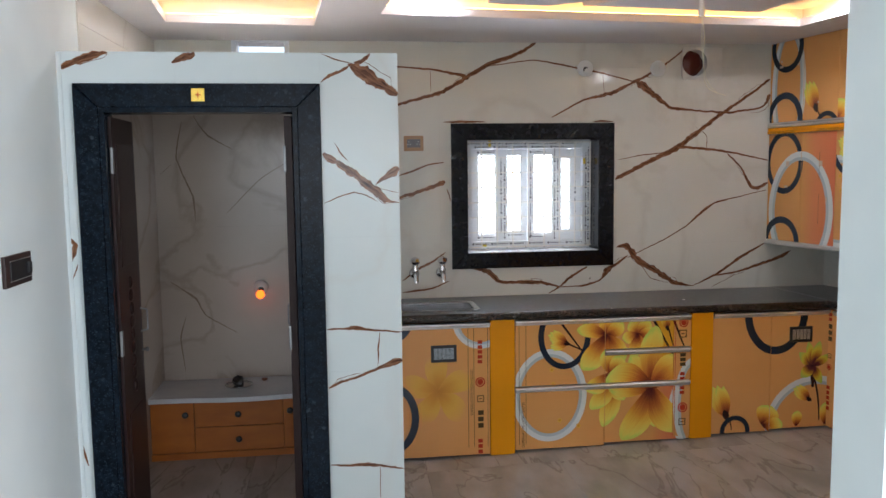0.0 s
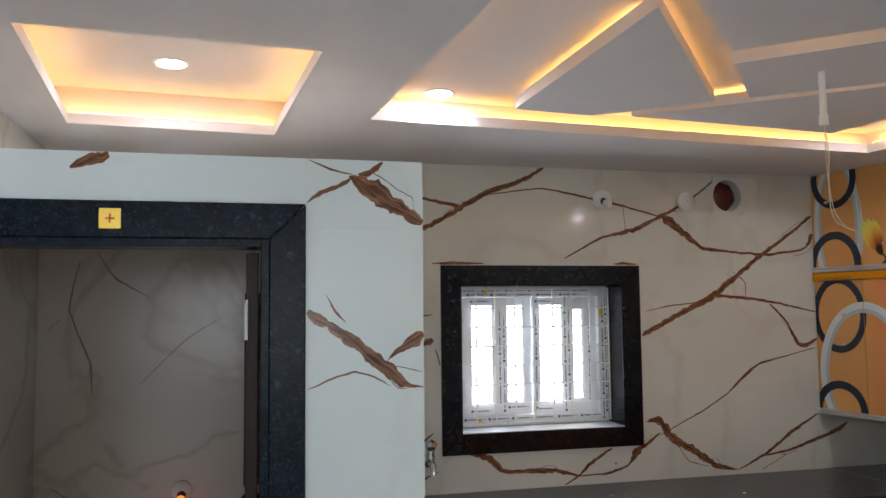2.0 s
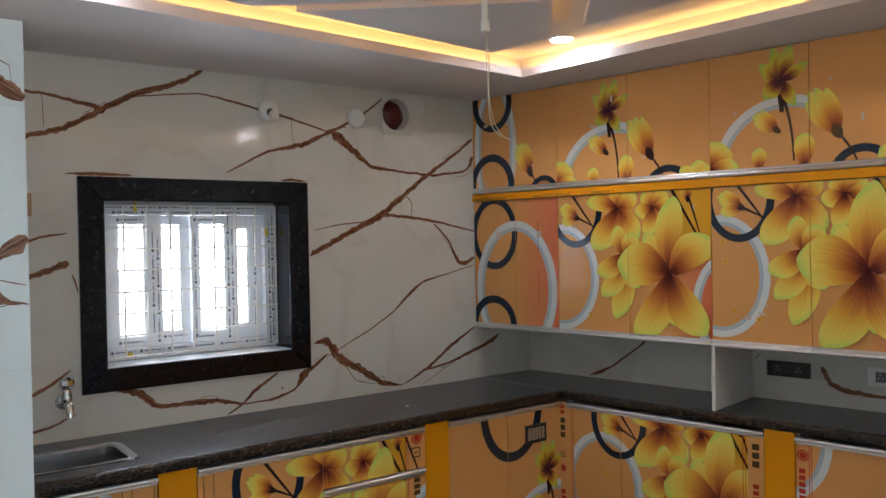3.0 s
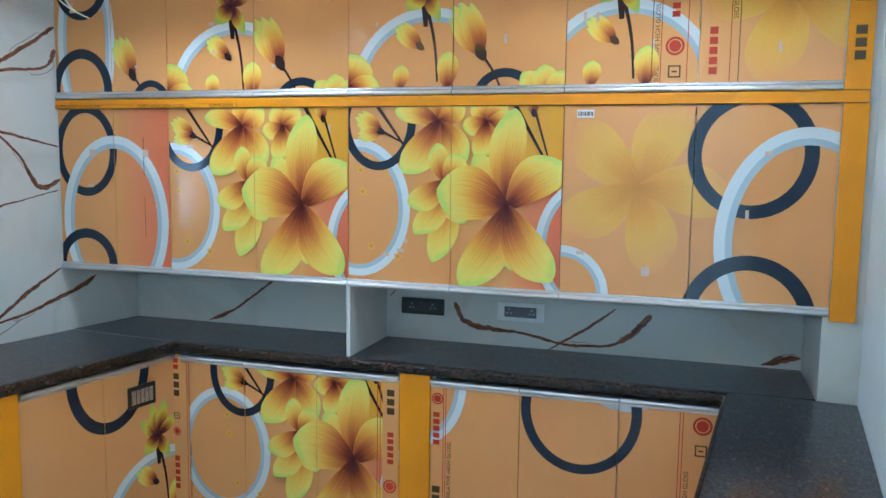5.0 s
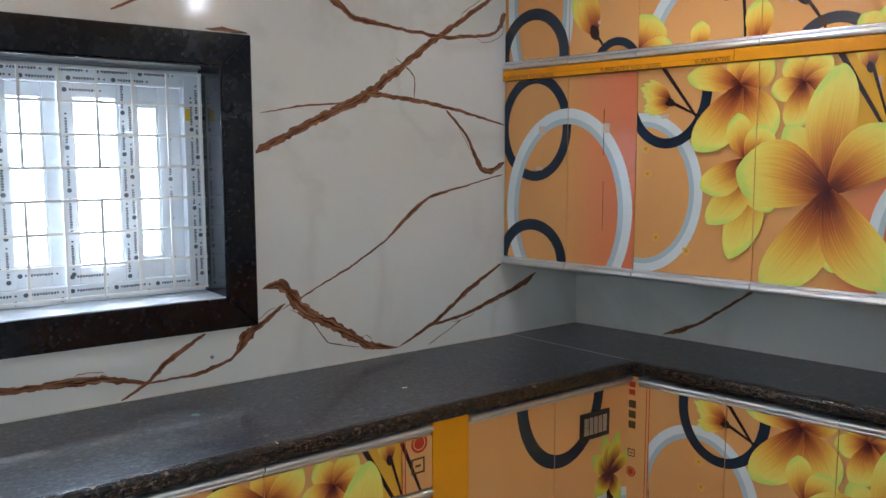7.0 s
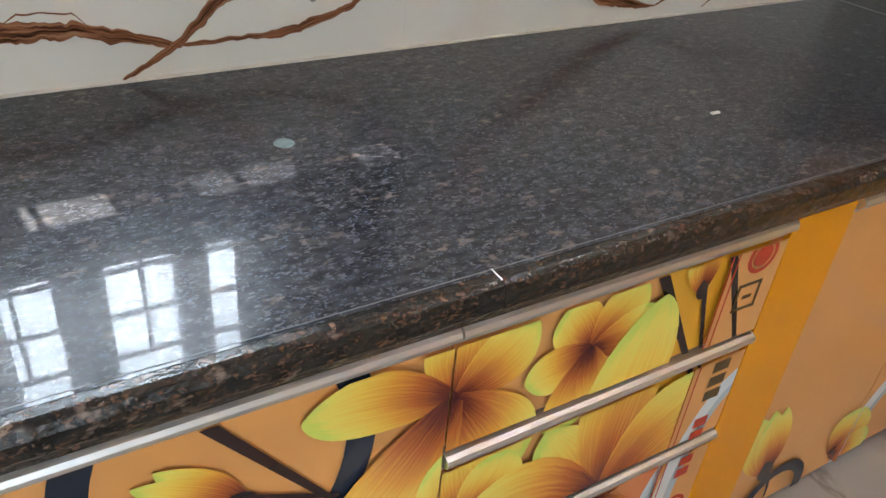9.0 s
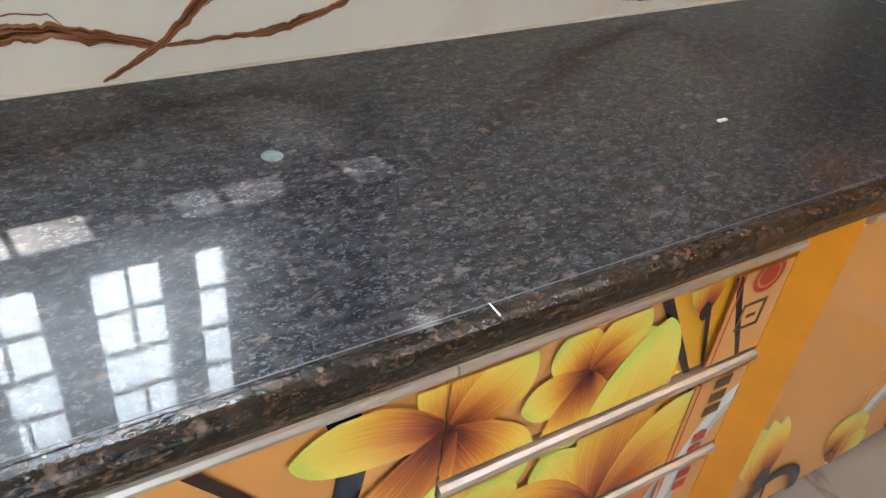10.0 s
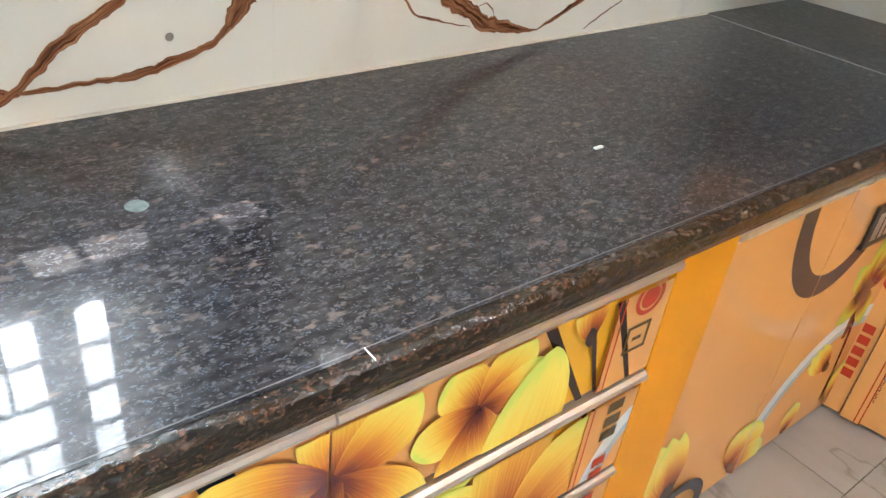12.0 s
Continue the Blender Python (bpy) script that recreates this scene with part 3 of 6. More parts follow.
# floor tiles
tiles_floor = tagged(part("floor", boxed(-0.69, 4.0, -3.4, 5.2, -0.0125, -0.011), GROUT), "polished beige-grey marble-look floor tiles", "floor", kind="structure")
fm = {}
for i in range(-2, 6):
    for j in range(-4, 10):
        x0, y0 = -0.69 + 0.8 * i, -2.8 + 0.8 * j
        x0, x1, y0, y1 = max(x0, -0.69), min(x0 + 0.8, 4.5), max(y0, -3.4), min(y0 + 0.8, 5.2)
        if x1 - x0 < 0.01 or y1 - y0 < 0.01:
            continue
        key = (round(x1 - x0, 3), round(y1 - y0, 3))
        if key not in fm:
            fm[key] = mesh_of(boxed(0.001, key[0] - 0.001, 0.001, key[1] - 0.001, -0.011, 0.0), FLOOR, "floor_tile")
        ob = new("floor_tile", fm[key])
        ob.parent = tiles_floor
        ob.location = (x0, y0, 0)

# the floor falls a little towards the west
FALL = 0.0265
for ob in (tiles_floor, bpy.data.objects["floor_slab"]):
    ob.matrix_world = Matrix.Translation((3.5, 0, 0)) @ Matrix.Rotation(-math.atan(FALL), 4, "Y") @ Matrix.Translation((-3.5, 0, 0))


def foot(x):
    return FALL * (x - 3.5)


# prayer room: a tiled box with its own roof, standing in the corner
DOOR = (-0.535, 0.278, -0.2, 1.965)
shrine = wall("wall_shrine", NORTH, -0.69, 0.711, 3.449, 3.55, -0.2, 2.195, [DOOR], GROUT, "front of the prayer room, faced in white veined tile")
shrine["face"] = 3.44
tile_face(shrine, (-0.69, -0.225, 0.378, 0.711), (-0.2, 0.2, 0.8, 1.4, 2.0, 2.195), 3.44, 3.45, [DOOR], TILE_BLUE)
side = wall("wall_shrine_side", NORTH, 0.60, 0.702, 3.55, 5.2, -0.2, 2.195, (), GROUT, "side of the prayer room in white veined tile")
for z0, z1 in ((-0.1, 0.8), (0.8, 1.4), (1.4, 2.0), (2.0, 2.195)):
    for y0, y1 in ((3.45, 4.4), (4.4, 5.2)):
        part("tile", boxed(0.701, 0.711, y0 + 0.001, y1 - 0.001, z0 + 0.001, z1 - 0.001), TILE_BLUE, side)
tagged(part("shrine_roof", boxed(-0.69, 0.705, 3.45, 5.2, 2.09, 2.19), PAINT), "plaster slab roof of the prayer room", "roof", kind="structure")
shrine_back = wall("wall_shrine_back", NORTH, -0.69, 0.6, 5.058, 5.2, -0.2, 2.09, (), GROUT, "back wall of the prayer room in beige tile")
shrine_back["face"] = 5.05
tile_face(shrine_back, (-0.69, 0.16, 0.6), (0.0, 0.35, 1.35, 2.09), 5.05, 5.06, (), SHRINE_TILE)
shrine_floor = tagged(part("shrine_floor", boxed(-0.679, 0.589, 3.50, 5.049, -0.2, 0.004), GROUT), "raised grey marble floor of the prayer room", "floor", kind="structure")
for x0, x1 in ((-0.679, -0.08), (-0.08, 0.589)):
    part("floor_tile", boxed(x0 + 0.001, x1 - 0.001, 3.50, 5.049, 0.004, 0.012), FLOOR, shrine_floor)
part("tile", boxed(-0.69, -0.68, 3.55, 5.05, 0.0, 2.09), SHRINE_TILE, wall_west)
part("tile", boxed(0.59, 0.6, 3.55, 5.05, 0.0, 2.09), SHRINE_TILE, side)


def granite_surround(name, x0, x1, z0, z1, w, face, proud, depth, material, sill, label, category, t=0.022):
    """Mitred stone architrave with a lining that runs back through the opening."""
    fr = thing(name, NORTH, label, category, kind="structure")
    y0, y1 = face - proud, face - 0.001
    sides = [((x0 - w, z1 + w), (x1 + w, z1 + w), (x1, z1), (x0, z1)),
             ((x0 - w, z0 - (w if sill else 0)), (x0 - w, z1 + w), (x0, z1), (x0, z0)),
             ((x1, z0), (x1, z1), (x1 + w, z1 + w), (x1 + w, z0 - (w if sill else 0)))]
    if sill:
        sides.append(((x0 - w, z0 - w), (x0, z0), (x1, z0), (x1 + w, z0 - w)))
    for q in sides:
        cx, cz = sum(p[0] for p in q) / 4, sum(p[1] for p in q) / 4
        q = [(cx + (px - cx) * 0.9985, cz + (pz - cz) * 0.9985) for px, pz in q]
        bm = bmesh.new()
        a = [bm.verts.new((px, y0, pz)) for px, pz in q]
        b = [bm.verts.new((px, y1, pz)) for px, pz in q]
        bm.faces.new(a)
        bm.faces.new(b[::-1])
        for i in range(4):
            bm.faces.new((a[i], b[i], b[(i + 1) % 4], a[(i + 1) % 4]))
        bmesh.ops.recalc_face_normals(bm, faces=bm.faces)
        bmesh.ops.bevel(bm, geom=[e for e in bm.edges if all(abs(v.co.y - y0) < 1e-6 for v in e.verts)], offset=0.003, segments=1, affect="EDGES")
        part("architrave", bm, material, fr)
    part("lining", boxed(x0, x0 + t, y0 + 0.004, face + depth, z0, z1, 0.002), material, fr)
    part("lining", boxed(x1 - t, x1, y0 + 0.004, face + depth, z0, z1, 0.002), material, fr)
    part("lining", boxed(x0 + t, x1 - t, y0 + 0.004, face + depth, z1 - t, z1, 0.002), material, fr)
    if sill:
        part("sill", boxed(x0 + t, x1 - t, y0 + 0.004, face + depth, z0, z0 + t, 0.002), SILL_SHEEN, fr, "sill with the window's sheen in its pale grey colour")
    return fr


door_frame = granite_surround("door_1", -0.535, 0.278, -0.1, 1.965, 0.098, 3.44, 0.022, 0.11, BLUE_GRANITE, False, "dark blue speckled granite door surround", "door frame")
win_frame = granite_surround("window_1", *WIN, 0.105, 5.2, 0.02, 0.25, BLACK_GRANITE, True, "kitchen window in a black granite surround", "window", 0.005)

N_ = wall_north
vein(N_, (2.32, 1.608), (2.534, 1.713), (2.762, 1.82), (3.048, 2.03), (3.25, 2.16), (3.425, 2.285), w=0.05, ws=(0.7, 0.8, 1, 0.7, 0.5, 0.5))
vein(N_, (2.339, 1.74), (2.491, 1.769), (2.652, 1.786), (2.77, 1.83), w=0.01)
vein(N_, (2.762, 1.826), (3.001, 1.806), (3.196, 1.775), (3.428, 1.725), w=0.028, ws=(1, 0.8, 0.6, 0.4))
vein(N_, (2.97, 1.81), (2.97, 1.90), (2.89, 1.96), w=0.012)
vein(N_, (3.125, 1.775), (3.225, 1.68), (3.30, 1.548), (3.36, 1.535), (3.43, 1.57), w=0.035, ws=(0.4, 0.5, 0.9, 1, 0.7))
vein(N_, (3.42, 1.52), (3.29, 1.491), (3.044, 1.436), (2.959, 1.38), (2.829, 1.275), (2.671, 1.185), (2.5, 1.107), (2.40, 1.06), w=0.026, ws=(0.25, 0.3, 0.6, 1, 0.4, 0.4, 0.3, 0.2))
vein(N_, (1.42, 2.362), (1.741, 2.405), (1.939, 2.376), (2.089, 2.345), (2.232, 2.319), (2.461, 2.262), w=0.02, ws=(0.4, 0.5, 0.8, 0.9, 0.8, 0.5))
vein(N_, (2.224, 2.332), (2.235, 2.186), w=0.012)
vein(N_, (1.873, 2.029), (2.093, 2.143), (2.286, 2.189), (2.429, 2.256), (2.629, 2.356), (2.789, 2.476), w=0.036, ws=(0.3, 0.5, 1, 0.7, 0.5, 0.4))
vein(N_, (2.455, 2.272), (2.50, 2.24), (2.588, 2.175), (2.703, 2.092), (2.90, 2.07), (3.127, 2.056), (3.372, 2.093), (3.426, 2.18), w=0.07, ws=(0.5, 1, 0.75, 0.45, 0.25, 0.3, 0.25, 0.6))
vein(N_, (2.46, 2.26), (2.52, 2.30), (2.56, 2.29), w=0.016)
vein(N_, (2.331, 1.141), (2.40, 1.147), (2.499, 1.042), (2.648, 0.952), (2.761, 0.88), (2.892, 0.856), w=0.062, ws=(0.2, 0.8, 1, 0.8, 0.6, 0.15))
vein(N_, (2.892, 0.856), (3.055, 0.929), (3.238, 1.047), (3.417, 1.143), w=0.028, ws=(0.3, 0.8, 1, 0.5))
vein(N_, (3.055, 0.925), (3.214, 0.945), (3.439, 1.01), (3.55, 1.05), (3.617, 1.085), w=0.036, ws=(0.4, 0.5, 0.8, 1, 0.3))
vein(N_, (3.031, 0.842), (3.201, 0.926), w=0.014)
vein(N_, (2.43, 1.06), (2.519, 1.002), (2.582, 0.918), (2.715, 0.881), w=0.008)
vein(N_, (1.30, 1.03), (1.389, 1.014), (1.437, 0.99), (1.51, 0.925), (1.578, 0.919), (1.766, 0.916), (1.938, 0.875), w=0.055, ws=(0.3, 0.7, 1, 0.6, 0.5, 0.7, 0.3))
vein(N_, (1.938, 0.877), (2.02, 0.878), (2.109, 0.882), (2.211, 0.914), (2.25, 0.955), w=0.024, ws=(0.5, 0.4, 0.9, 0.6, 0.8))
vein(N_, (2.235, 0.935), (2.262, 0.985), (2.32, 1.02), (2.415, 1.08), w=0.055, ws=(0.7, 1, 0.6, 0.25))
vein(N_, (1.851, 0.832), (1.935, 0.882), (1.991, 0.934), (2.06, 0.975), (2.124, 1.012), w=0.026, ws=(0.4, 0.6, 1, 0.8, 0.6))
vein(N_, (0.80, 2.36), (0.942, 2.352), (1.07, 2.341), (1.294, 2.30), w=0.03, ws=(0.4, 0.5, 0.6, 1))
vein(N_, (0.80, 2.10), (0.939, 2.143), (1.132, 2.197), (1.294, 2.29), (1.456, 2.383), (1.618, 2.435), (1.764, 2.518), w=0.042, ws=(0.5, 0.6, 0.8, 0.9, 0.9, 0.8, 0.6))
vein(N_, (1.054, 2.341), (1.058, 2.198), w=0.012)
vein(N_, (0.80, 1.50), (0.93, 1.532), (1.044, 1.57), (1.145, 1.608), w=0.046, ws=(0.5, 0.7, 0.8, 1))
vein(N_, (0.80, 1.64), (0.932, 1.681), (1.03, 1.721), (1.143, 1.738), w=0.02)
vein(N_, (1.157, 1.558), (1.182, 1.476), w=0.03)
vein(N_, (0.85, 0.95), (0.955, 1.027), (1.054, 1.074), (1.143, 1.137), w=0.026)
vein(N_, (0.85, 0.87), (0.93, 0.881), (1.051, 0.894), (1.166, 0.94), w=0.022)
vein(N_, (1.14, 2.00), (1.25, 2.002), (1.42, 2.00), w=0.03)
vein(N_, (2.16, 2.0), (2.22, 2.003), (2.30, 1.998), w=0.022)
vein(shrine, (0.38, 2.07), (0.42, 2.10), (0.47, 2.12), (0.516, 2.148), w=0.022)
vein(shrine, (0.386, 2.191), (0.45, 2.165), (0.516, 2.151), w=0.012)
vein(shrine, (0.526, 2.151), (0.56, 2.16), (0.594, 2.192), w=0.03, ws=(1, 0.8, 0.6))
vein(shrine, (0.50, 2.15), (0.54, 2.125), (0.58, 2.10), (0.621, 2.068), (0.665, 2.045), (0.711, 2.02), w=0.085, ws=(0.25, 0.8, 1, 0.8, 0.6, 0.55))
vein(shrine, (0.381, 1.764), (0.449, 1.72), (0.517, 1.674), (0.594, 1.614), (0.643, 1.565), (0.675, 1.555), w=0.055, ws=(0.7, 0.7, 0.8, 1, 0.8, 0.3))
vein(shrine, (0.64, 1.56), (0.68, 1.552), (0.709, 1.547), w=0.02)
vein(shrine, (0.604, 1.624), (0.64, 1.655), (0.675, 1.678), (0.71, 1.70), w=0.055, ws=(0.1, 0.4, 0.8, 1))
vein(shrine, (0.382, 1.55), (0.45, 1.58), (0.515, 1.596), (0.57, 1.58), (0.613, 1.555), w=0.01)
vein(shrine, (0.432, 1.812), (0.46, 1.765), (0.489, 1.733), w=0.01)
vein(shrine, (0.614, 1.614), (0.706, 1.592), w=0.01)
vein(shrine, (0.381, 0.992), (0.45, 0.992), (0.504, 0.995), (0.56, 0.985), (0.623, 0.978), (0.71, 0.969), w=0.028, ws=(0.4, 0.4, 1, 0.6, 0.4, 0.3))
vein(shrine, (0.613, 0.978), (0.605, 0.90), (0.601, 0.817), w=0.012)
vein(shrine, (0.381, 0.727), (0.44, 0.75), (0.50, 0.769), (0.621, 0.813), (0.66, 0.825), (0.71, 0.84), w=0.05, ws=(0.4, 0.3, 0.3, 0.4, 0.8, 1))
vein(shrine, (0.381, 0.372), (0.46, 0.366), (0.543, 0.365), (0.62, 0.353), (0.71, 0.336), w=0.026, ws=(0.4, 0.5, 1, 0.5, 0.4))
vein(shrine, (0.602, 0.353), (0.60, 0.20), w=0.012)
vein(shrine, (-0.686, 2.125), (-0.62, 2.155), (-0.56, 2.175), (-0.49, 2.19), w=0.045, ws=(0.6, 0.8, 1, 0.4))
vein(shrine, (-0.234, 2.15), (-0.20, 2.17), (-0.14, 2.19), w=0.05, ws=(0.4, 0.8, 1))
vein(shrine, (-0.685, 1.425), (-0.66, 1.39), (-0.68, 1.32), w=0.035)
vein(shrine, (-0.655, 1.31), (-0.68, 1.24), w=0.02)
vein(shrine, (-0.685, 0.54), (-0.66, 0.43), w=0.035)
vein(wall_east, (0.52, 0.84), (0.60, 0.87), (0.68, 0.91), (0.86, 1.04), (0.93, 1.10), w=0.032, ws=(0.3, 1, 0.5, 0.5, 0.3))
vein(wall_east, (1.86, 1.02), (1.90, 0.94), (1.98, 0.91), (2.18, 0.90), (2.38, 0.86), (2.58, 0.87), (2.67, 0.92), (2.76, 1.02), w=0.04, ws=(0.8, 0.8, 0.9, 0.4, 0.5, 0.4, 0.9, 1))
vein(wall_east, (2.31, 0.83), (2.48, 0.94), (2.61, 1.04), w=0.026)
vein(wall_east, (3.22, 0.84), (3.30, 0.87), (3.37, 0.88), w=0.05)
vein(wall_east, (1.535, 1.03), (1.56, 1.06), w=0.03)
for pts, w in ((((-0.51, 2.00), (-0.55, 1.78), (-0.46, 1.54), (-0.45, 1.39)), 0.016), (((-0.44, 2.04), (-0.36, 1.92), (-0.21, 1.83)), 0.014),
               (((-0.62, 1.01), (-0.47, 0.90), (-0.41, 0.79), (-0.22, 0.67)), 0.016), (((0.11, 1.74), (-0.05, 1.64), (-0.26, 1.43)), 0.01),
               (((-0.65, 1.68), (-0.58, 1.74)), 0.01), (((-0.53, 0.79), (-0.57, 0.65), (-0.55, 0.43)), 0.012)):
    vein(shrine_back, *pts, w=w, material=FAINT_VEIN)

part("stain", lathe(bmesh.new(), [(0.0065, 0.0), (0.006, 0.0006), (0.003, 0.0008)], 12, pose(2.145, 5.1995, 0.929, 90, 0, 0)), mat("grey_dab", (0.20, 0.18, 0.15), 0.6), wall_north, "small grey dab on the tile")

# ---- printed laminate ----


class Print:
    """Shapes of one printed sheet, cut to the rectangle of a door; a runs along the wall, z up, y towards the wall."""

    def __init__(self, a0, a1, z0, z1):
        self.r, self.sheets, self.layer, self.held = (a0, a1, z0, z1), [], 0.0006, False

    def start(self, name):
        """Begin a new printed shape, unless it belongs to one that is under way."""
        if not self.held:
            self.bm = bmesh.new()
            self.uv = self.bm.loops.layers.uv.new("ink")
            self.sheets.append((name, self.bm))

    def poly(self, pts, mi):
        a0, a1, z0, z1 = self.r
        for k, s, lim in ((0, 1, a0), (0, -1, -a1), (1, 1, z0), (1, -1, -z1)):
            out = []
            for p, q in zip(pts, pts[1:] + pts[:1]):
                fp, fq = s * p[k] - lim, s * q[k] - lim
                if fp >= 0:
                    out.append(p)
                if (fp >= 0) != (fq >= 0):
                    t = fp / (fp - fq)
                    out.append(tuple(x + (y - x) * t for x, y in zip(p, q)))
            pts = out
            if len(pts) < 3:
                return
        try:
            f = self.bm.faces.new([self.bm.verts.new((p[0], -self.layer, p[1])) for p in pts])
        except ValueError:
            return
        f.material_index = mi
        for l, p in zip(f.loops, pts):
            l[self.uv].uv = p[2:4] if len(p) > 2 else (0, 0)

    def up(self):
        self.layer += 0.00012

    def rect(self, a0, a1, z0, z1, mi):
        self.start("printed_block")
        self.up()
        self.poly([(a0, z0, 0, 0), (a1, z0, 1, 0), (a1, z1, 1, 1), (a0, z1, 0, 1)], mi)

    def ring(self, ca, cz, ra, rz, w, mi, inner=None):
        self.start("printed_ring")
        self.up()
        n = 56
        for k, (f0, f1, m) in enumerate(((0.0, 1.0, mi),) if inner is None else ((0.0, 0.62, mi), (0.62, 1.0, inner))):
            for i in range(n):
                q = []
                for j, f in ((i, f0), (i + 1, f0), (i + 1, f1), (i, f1)):
                    g = 2 * math.pi * j / n
                    q.append((ca + math.cos(g) * (ra - w * f), cz + math.sin(g) * (rz - w * f), 0, 0))
                self.poly(q, m)

    def petal(self, ca, cz, ta, tz, width, mi=1, belly=1.3, curl=0.0, pointed=False):
        self.start("printed_petal")
        self.up()
        L = math.hypot(ta - ca, tz - cz)
        xa, xz = (ta - ca) / L, (tz - cz) / L
        na, nz = -xz, xa
        n, m = 14, 4

        def at(i, j):
            t, s = math.sin(math.pi / 2 * i / n), 2 * j / m - 1
            if pointed:
                half = width * 0.5 * math.sin(math.pi * (0.05 + 0.95 * t)) ** 0.8 if i < n else 0
            else:
                half = width * (0.04 + 0.96 * t) ** (belly * 0.62) * max(0.0, 1 - t ** 2.2) ** 0.72
            o = s * half + curl * L * math.sin(math.pi * t)
            return (ca + xa * t * L + na * o, cz + xz * t * L + nz * o, t, s)
        for i in range(n):
            for j in range(m):
                self.poly([at(i, j), at(i + 1, j), at(i + 1, j + 1), at(i, j + 1)], mi)

    def stem(self, a0, z0, a1, z1, w, bend=0.0, mi=5):
        self.start("printed_stem")
        self.up()
        n = 10
        L = math.hypot(a1 - a0, z1 - z0)
        na, nz = -(z1 - z0) / L, (a1 - a0) / L

        def at(i, s):
            t = i / n
            o = bend * L * math.sin(math.pi * t) + s * w * 0.5 * (1.3 - 0.6 * t)
            return (a0 + (a1 - a0) * t + na * o, z0 + (z1 - z0) * t + nz * o, 0, 0)
        for i in range(n):
            self.poly([at(i, -1), at(i + 1, -1), at(i + 1, 1), at(i, 1)], mi)

    def bud(self, a, z, s, ang, stem=0.0, bend=0.1):
        """A closed flower: three folded petals on a dark cup, its mouth towards ang."""
        ca, sa = math.cos(ang), math.sin(ang)
        self.start("printed_bud")
        self.held = True
        if stem:
            self.stem(a, z, a - ca * stem, z - sa * stem, 0.009, bend)
        for off, wd, ln in ((0.38, 0.34, 0.86), (-0.36, 0.34, 0.9), (0.12, 0.36, 1.0), (-0.1, 0.36, 0.97)):
            self.petal(a, z, a + math.cos(ang + off * 0.7) * s * ln, z + math.sin(ang + off * 0.7) * s * ln, s * wd, 1, 1.0, 0.0, True)
        self.petal(a - ca * s * 0.12, z - sa * s * 0.12, a + ca * s * 0.2, z + sa * s * 0.2, s * 0.2, 5, 1.0, 0.0, True)
        self.held = False

    def flower(self, ca, cz, tips, da, dz, belly=1.2, mi=1):
        small = max(abs(t[2]) for t in tips) < 0.03
        if small:
            self.start("printed_flower")
            self.held = True
        for ta, tz, w, *c in tips:
            self.petal(ca + da, cz + dz, ta + da, tz + dz, w, mi, belly, c[0] if c else 0.0, mi == 10)
        if small:
            self.held = False

    def word(self, a, z, w, h, mi, n=5):
        """A trade word set upright, as a row of plain bars."""
        self.start("printed_word")
        self.held = True
        for k in range(n):
            z0 = z + h * k / n
            z1 = z0 + h / n * 0.72
            self.rect(a, a + w, z0, z1, mi)
        self.held = False

    def seal(self, a, z, r, mi=6):
        """A round trade mark as a plain disc in a ring."""
        self.start("printed_seal")
        self.held = True
        self.ring(a, z, r, r, r * 0.25, mi)
        self.ring(a, z, r * 0.62, r * 0.62, r * 0.62, mi)
        self.held = False

    def stamp(self, a, z, w):
        """A square certification mark as a plain outline."""
        self.start("printed_stamp")
        self.held = True
        t = w * 0.12
        for q in ((a, a + w, z, z + t), (a, a + w, z + w - t, z + w), (a, a + t, z, z + w), (a + w - t, a + w, z, z + w), (a + w * 0.3, a + w * 0.7, z + w * 0.42, z + w * 0.56)):
            self.rect(*q, 7)
        self.held = False

    # plumeria bunch with a white and a navy ring, in metres from a fixed origin
    def bunch(self, da, dz):
        self.rect(1.32 + da, 1.52 + da, 1.55 + dz, 2.00 + dz, 11)
        self.rect(1.30 + da, 1.52 + da, 1.10 + dz, 1.55 + dz, 9)
        self.ring(0.647 + da, 1.459 + dz, 0.235, 0.29, 0.05, 2, 3)
        self.ring(1.62 + da, 1.33 + dz, 0.21, 0.27, 0.045, 2, 3)
        self.ring(0.74 + da, 1.825 + dz, 0.165, 0.205, 0.036, 4)
        for x, z in ((0.67, 1.53), (0.71, 1.30), (0.66, 1.62), (0.83, 1.26)):
            self.flower(x, z, [(x + 0.018 * math.cos(k * 1.2566), z + 0.018 * math.sin(k * 1.2566), 0.012) for k in range(5)], da, dz, 1.2, 8)
        self.stem(0.76 + da, 1.78 + dz, 0.86 + da, 1.73 + dz, 0.009)
        self.stem(0.71 + da, 1.92 + dz, 0.85 + da, 1.73 + dz, 0.012)
        self.stem(1.30 + da, 1.92 + dz, 1.435 + da, 1.685 + dz, 0.014)
        self.stem(1.40 + da, 1.86 + dz, 1.455 + da, 1.68 + dz, 0.008)
        self.bud(0.755 + da, 1.78 + dz, 0.135, 2.6)
        self.bud(0.755 + da, 1.78 + dz, 0.11, 3.3)
        self.bud(1.395 + da, 1.85 + dz, 0.11, 1.75)
        # two flowers at the top
        self.flower(1.208, 1.821, ((1.152, 1.90, 0.075), (1.281, 1.905, 0.08), (1.105, 1.80, 0.075, 0.06), (1.32, 1.845, 0.075, -0.08), (1.17, 1.675, 0.085, 0.04), (1.255, 1.70, 0.06, -0.05)), da, dz)
        self.flower(1.004, 1.821, ((1.002, 1.95, 0.09), (1.11, 1.90, 0.09, -0.05), (0.815, 1.865, 0.085, -0.06), (1.115, 1.65, 0.11, 0.05), (0.85, 1.612, 0.135, 0.06)), da, dz)
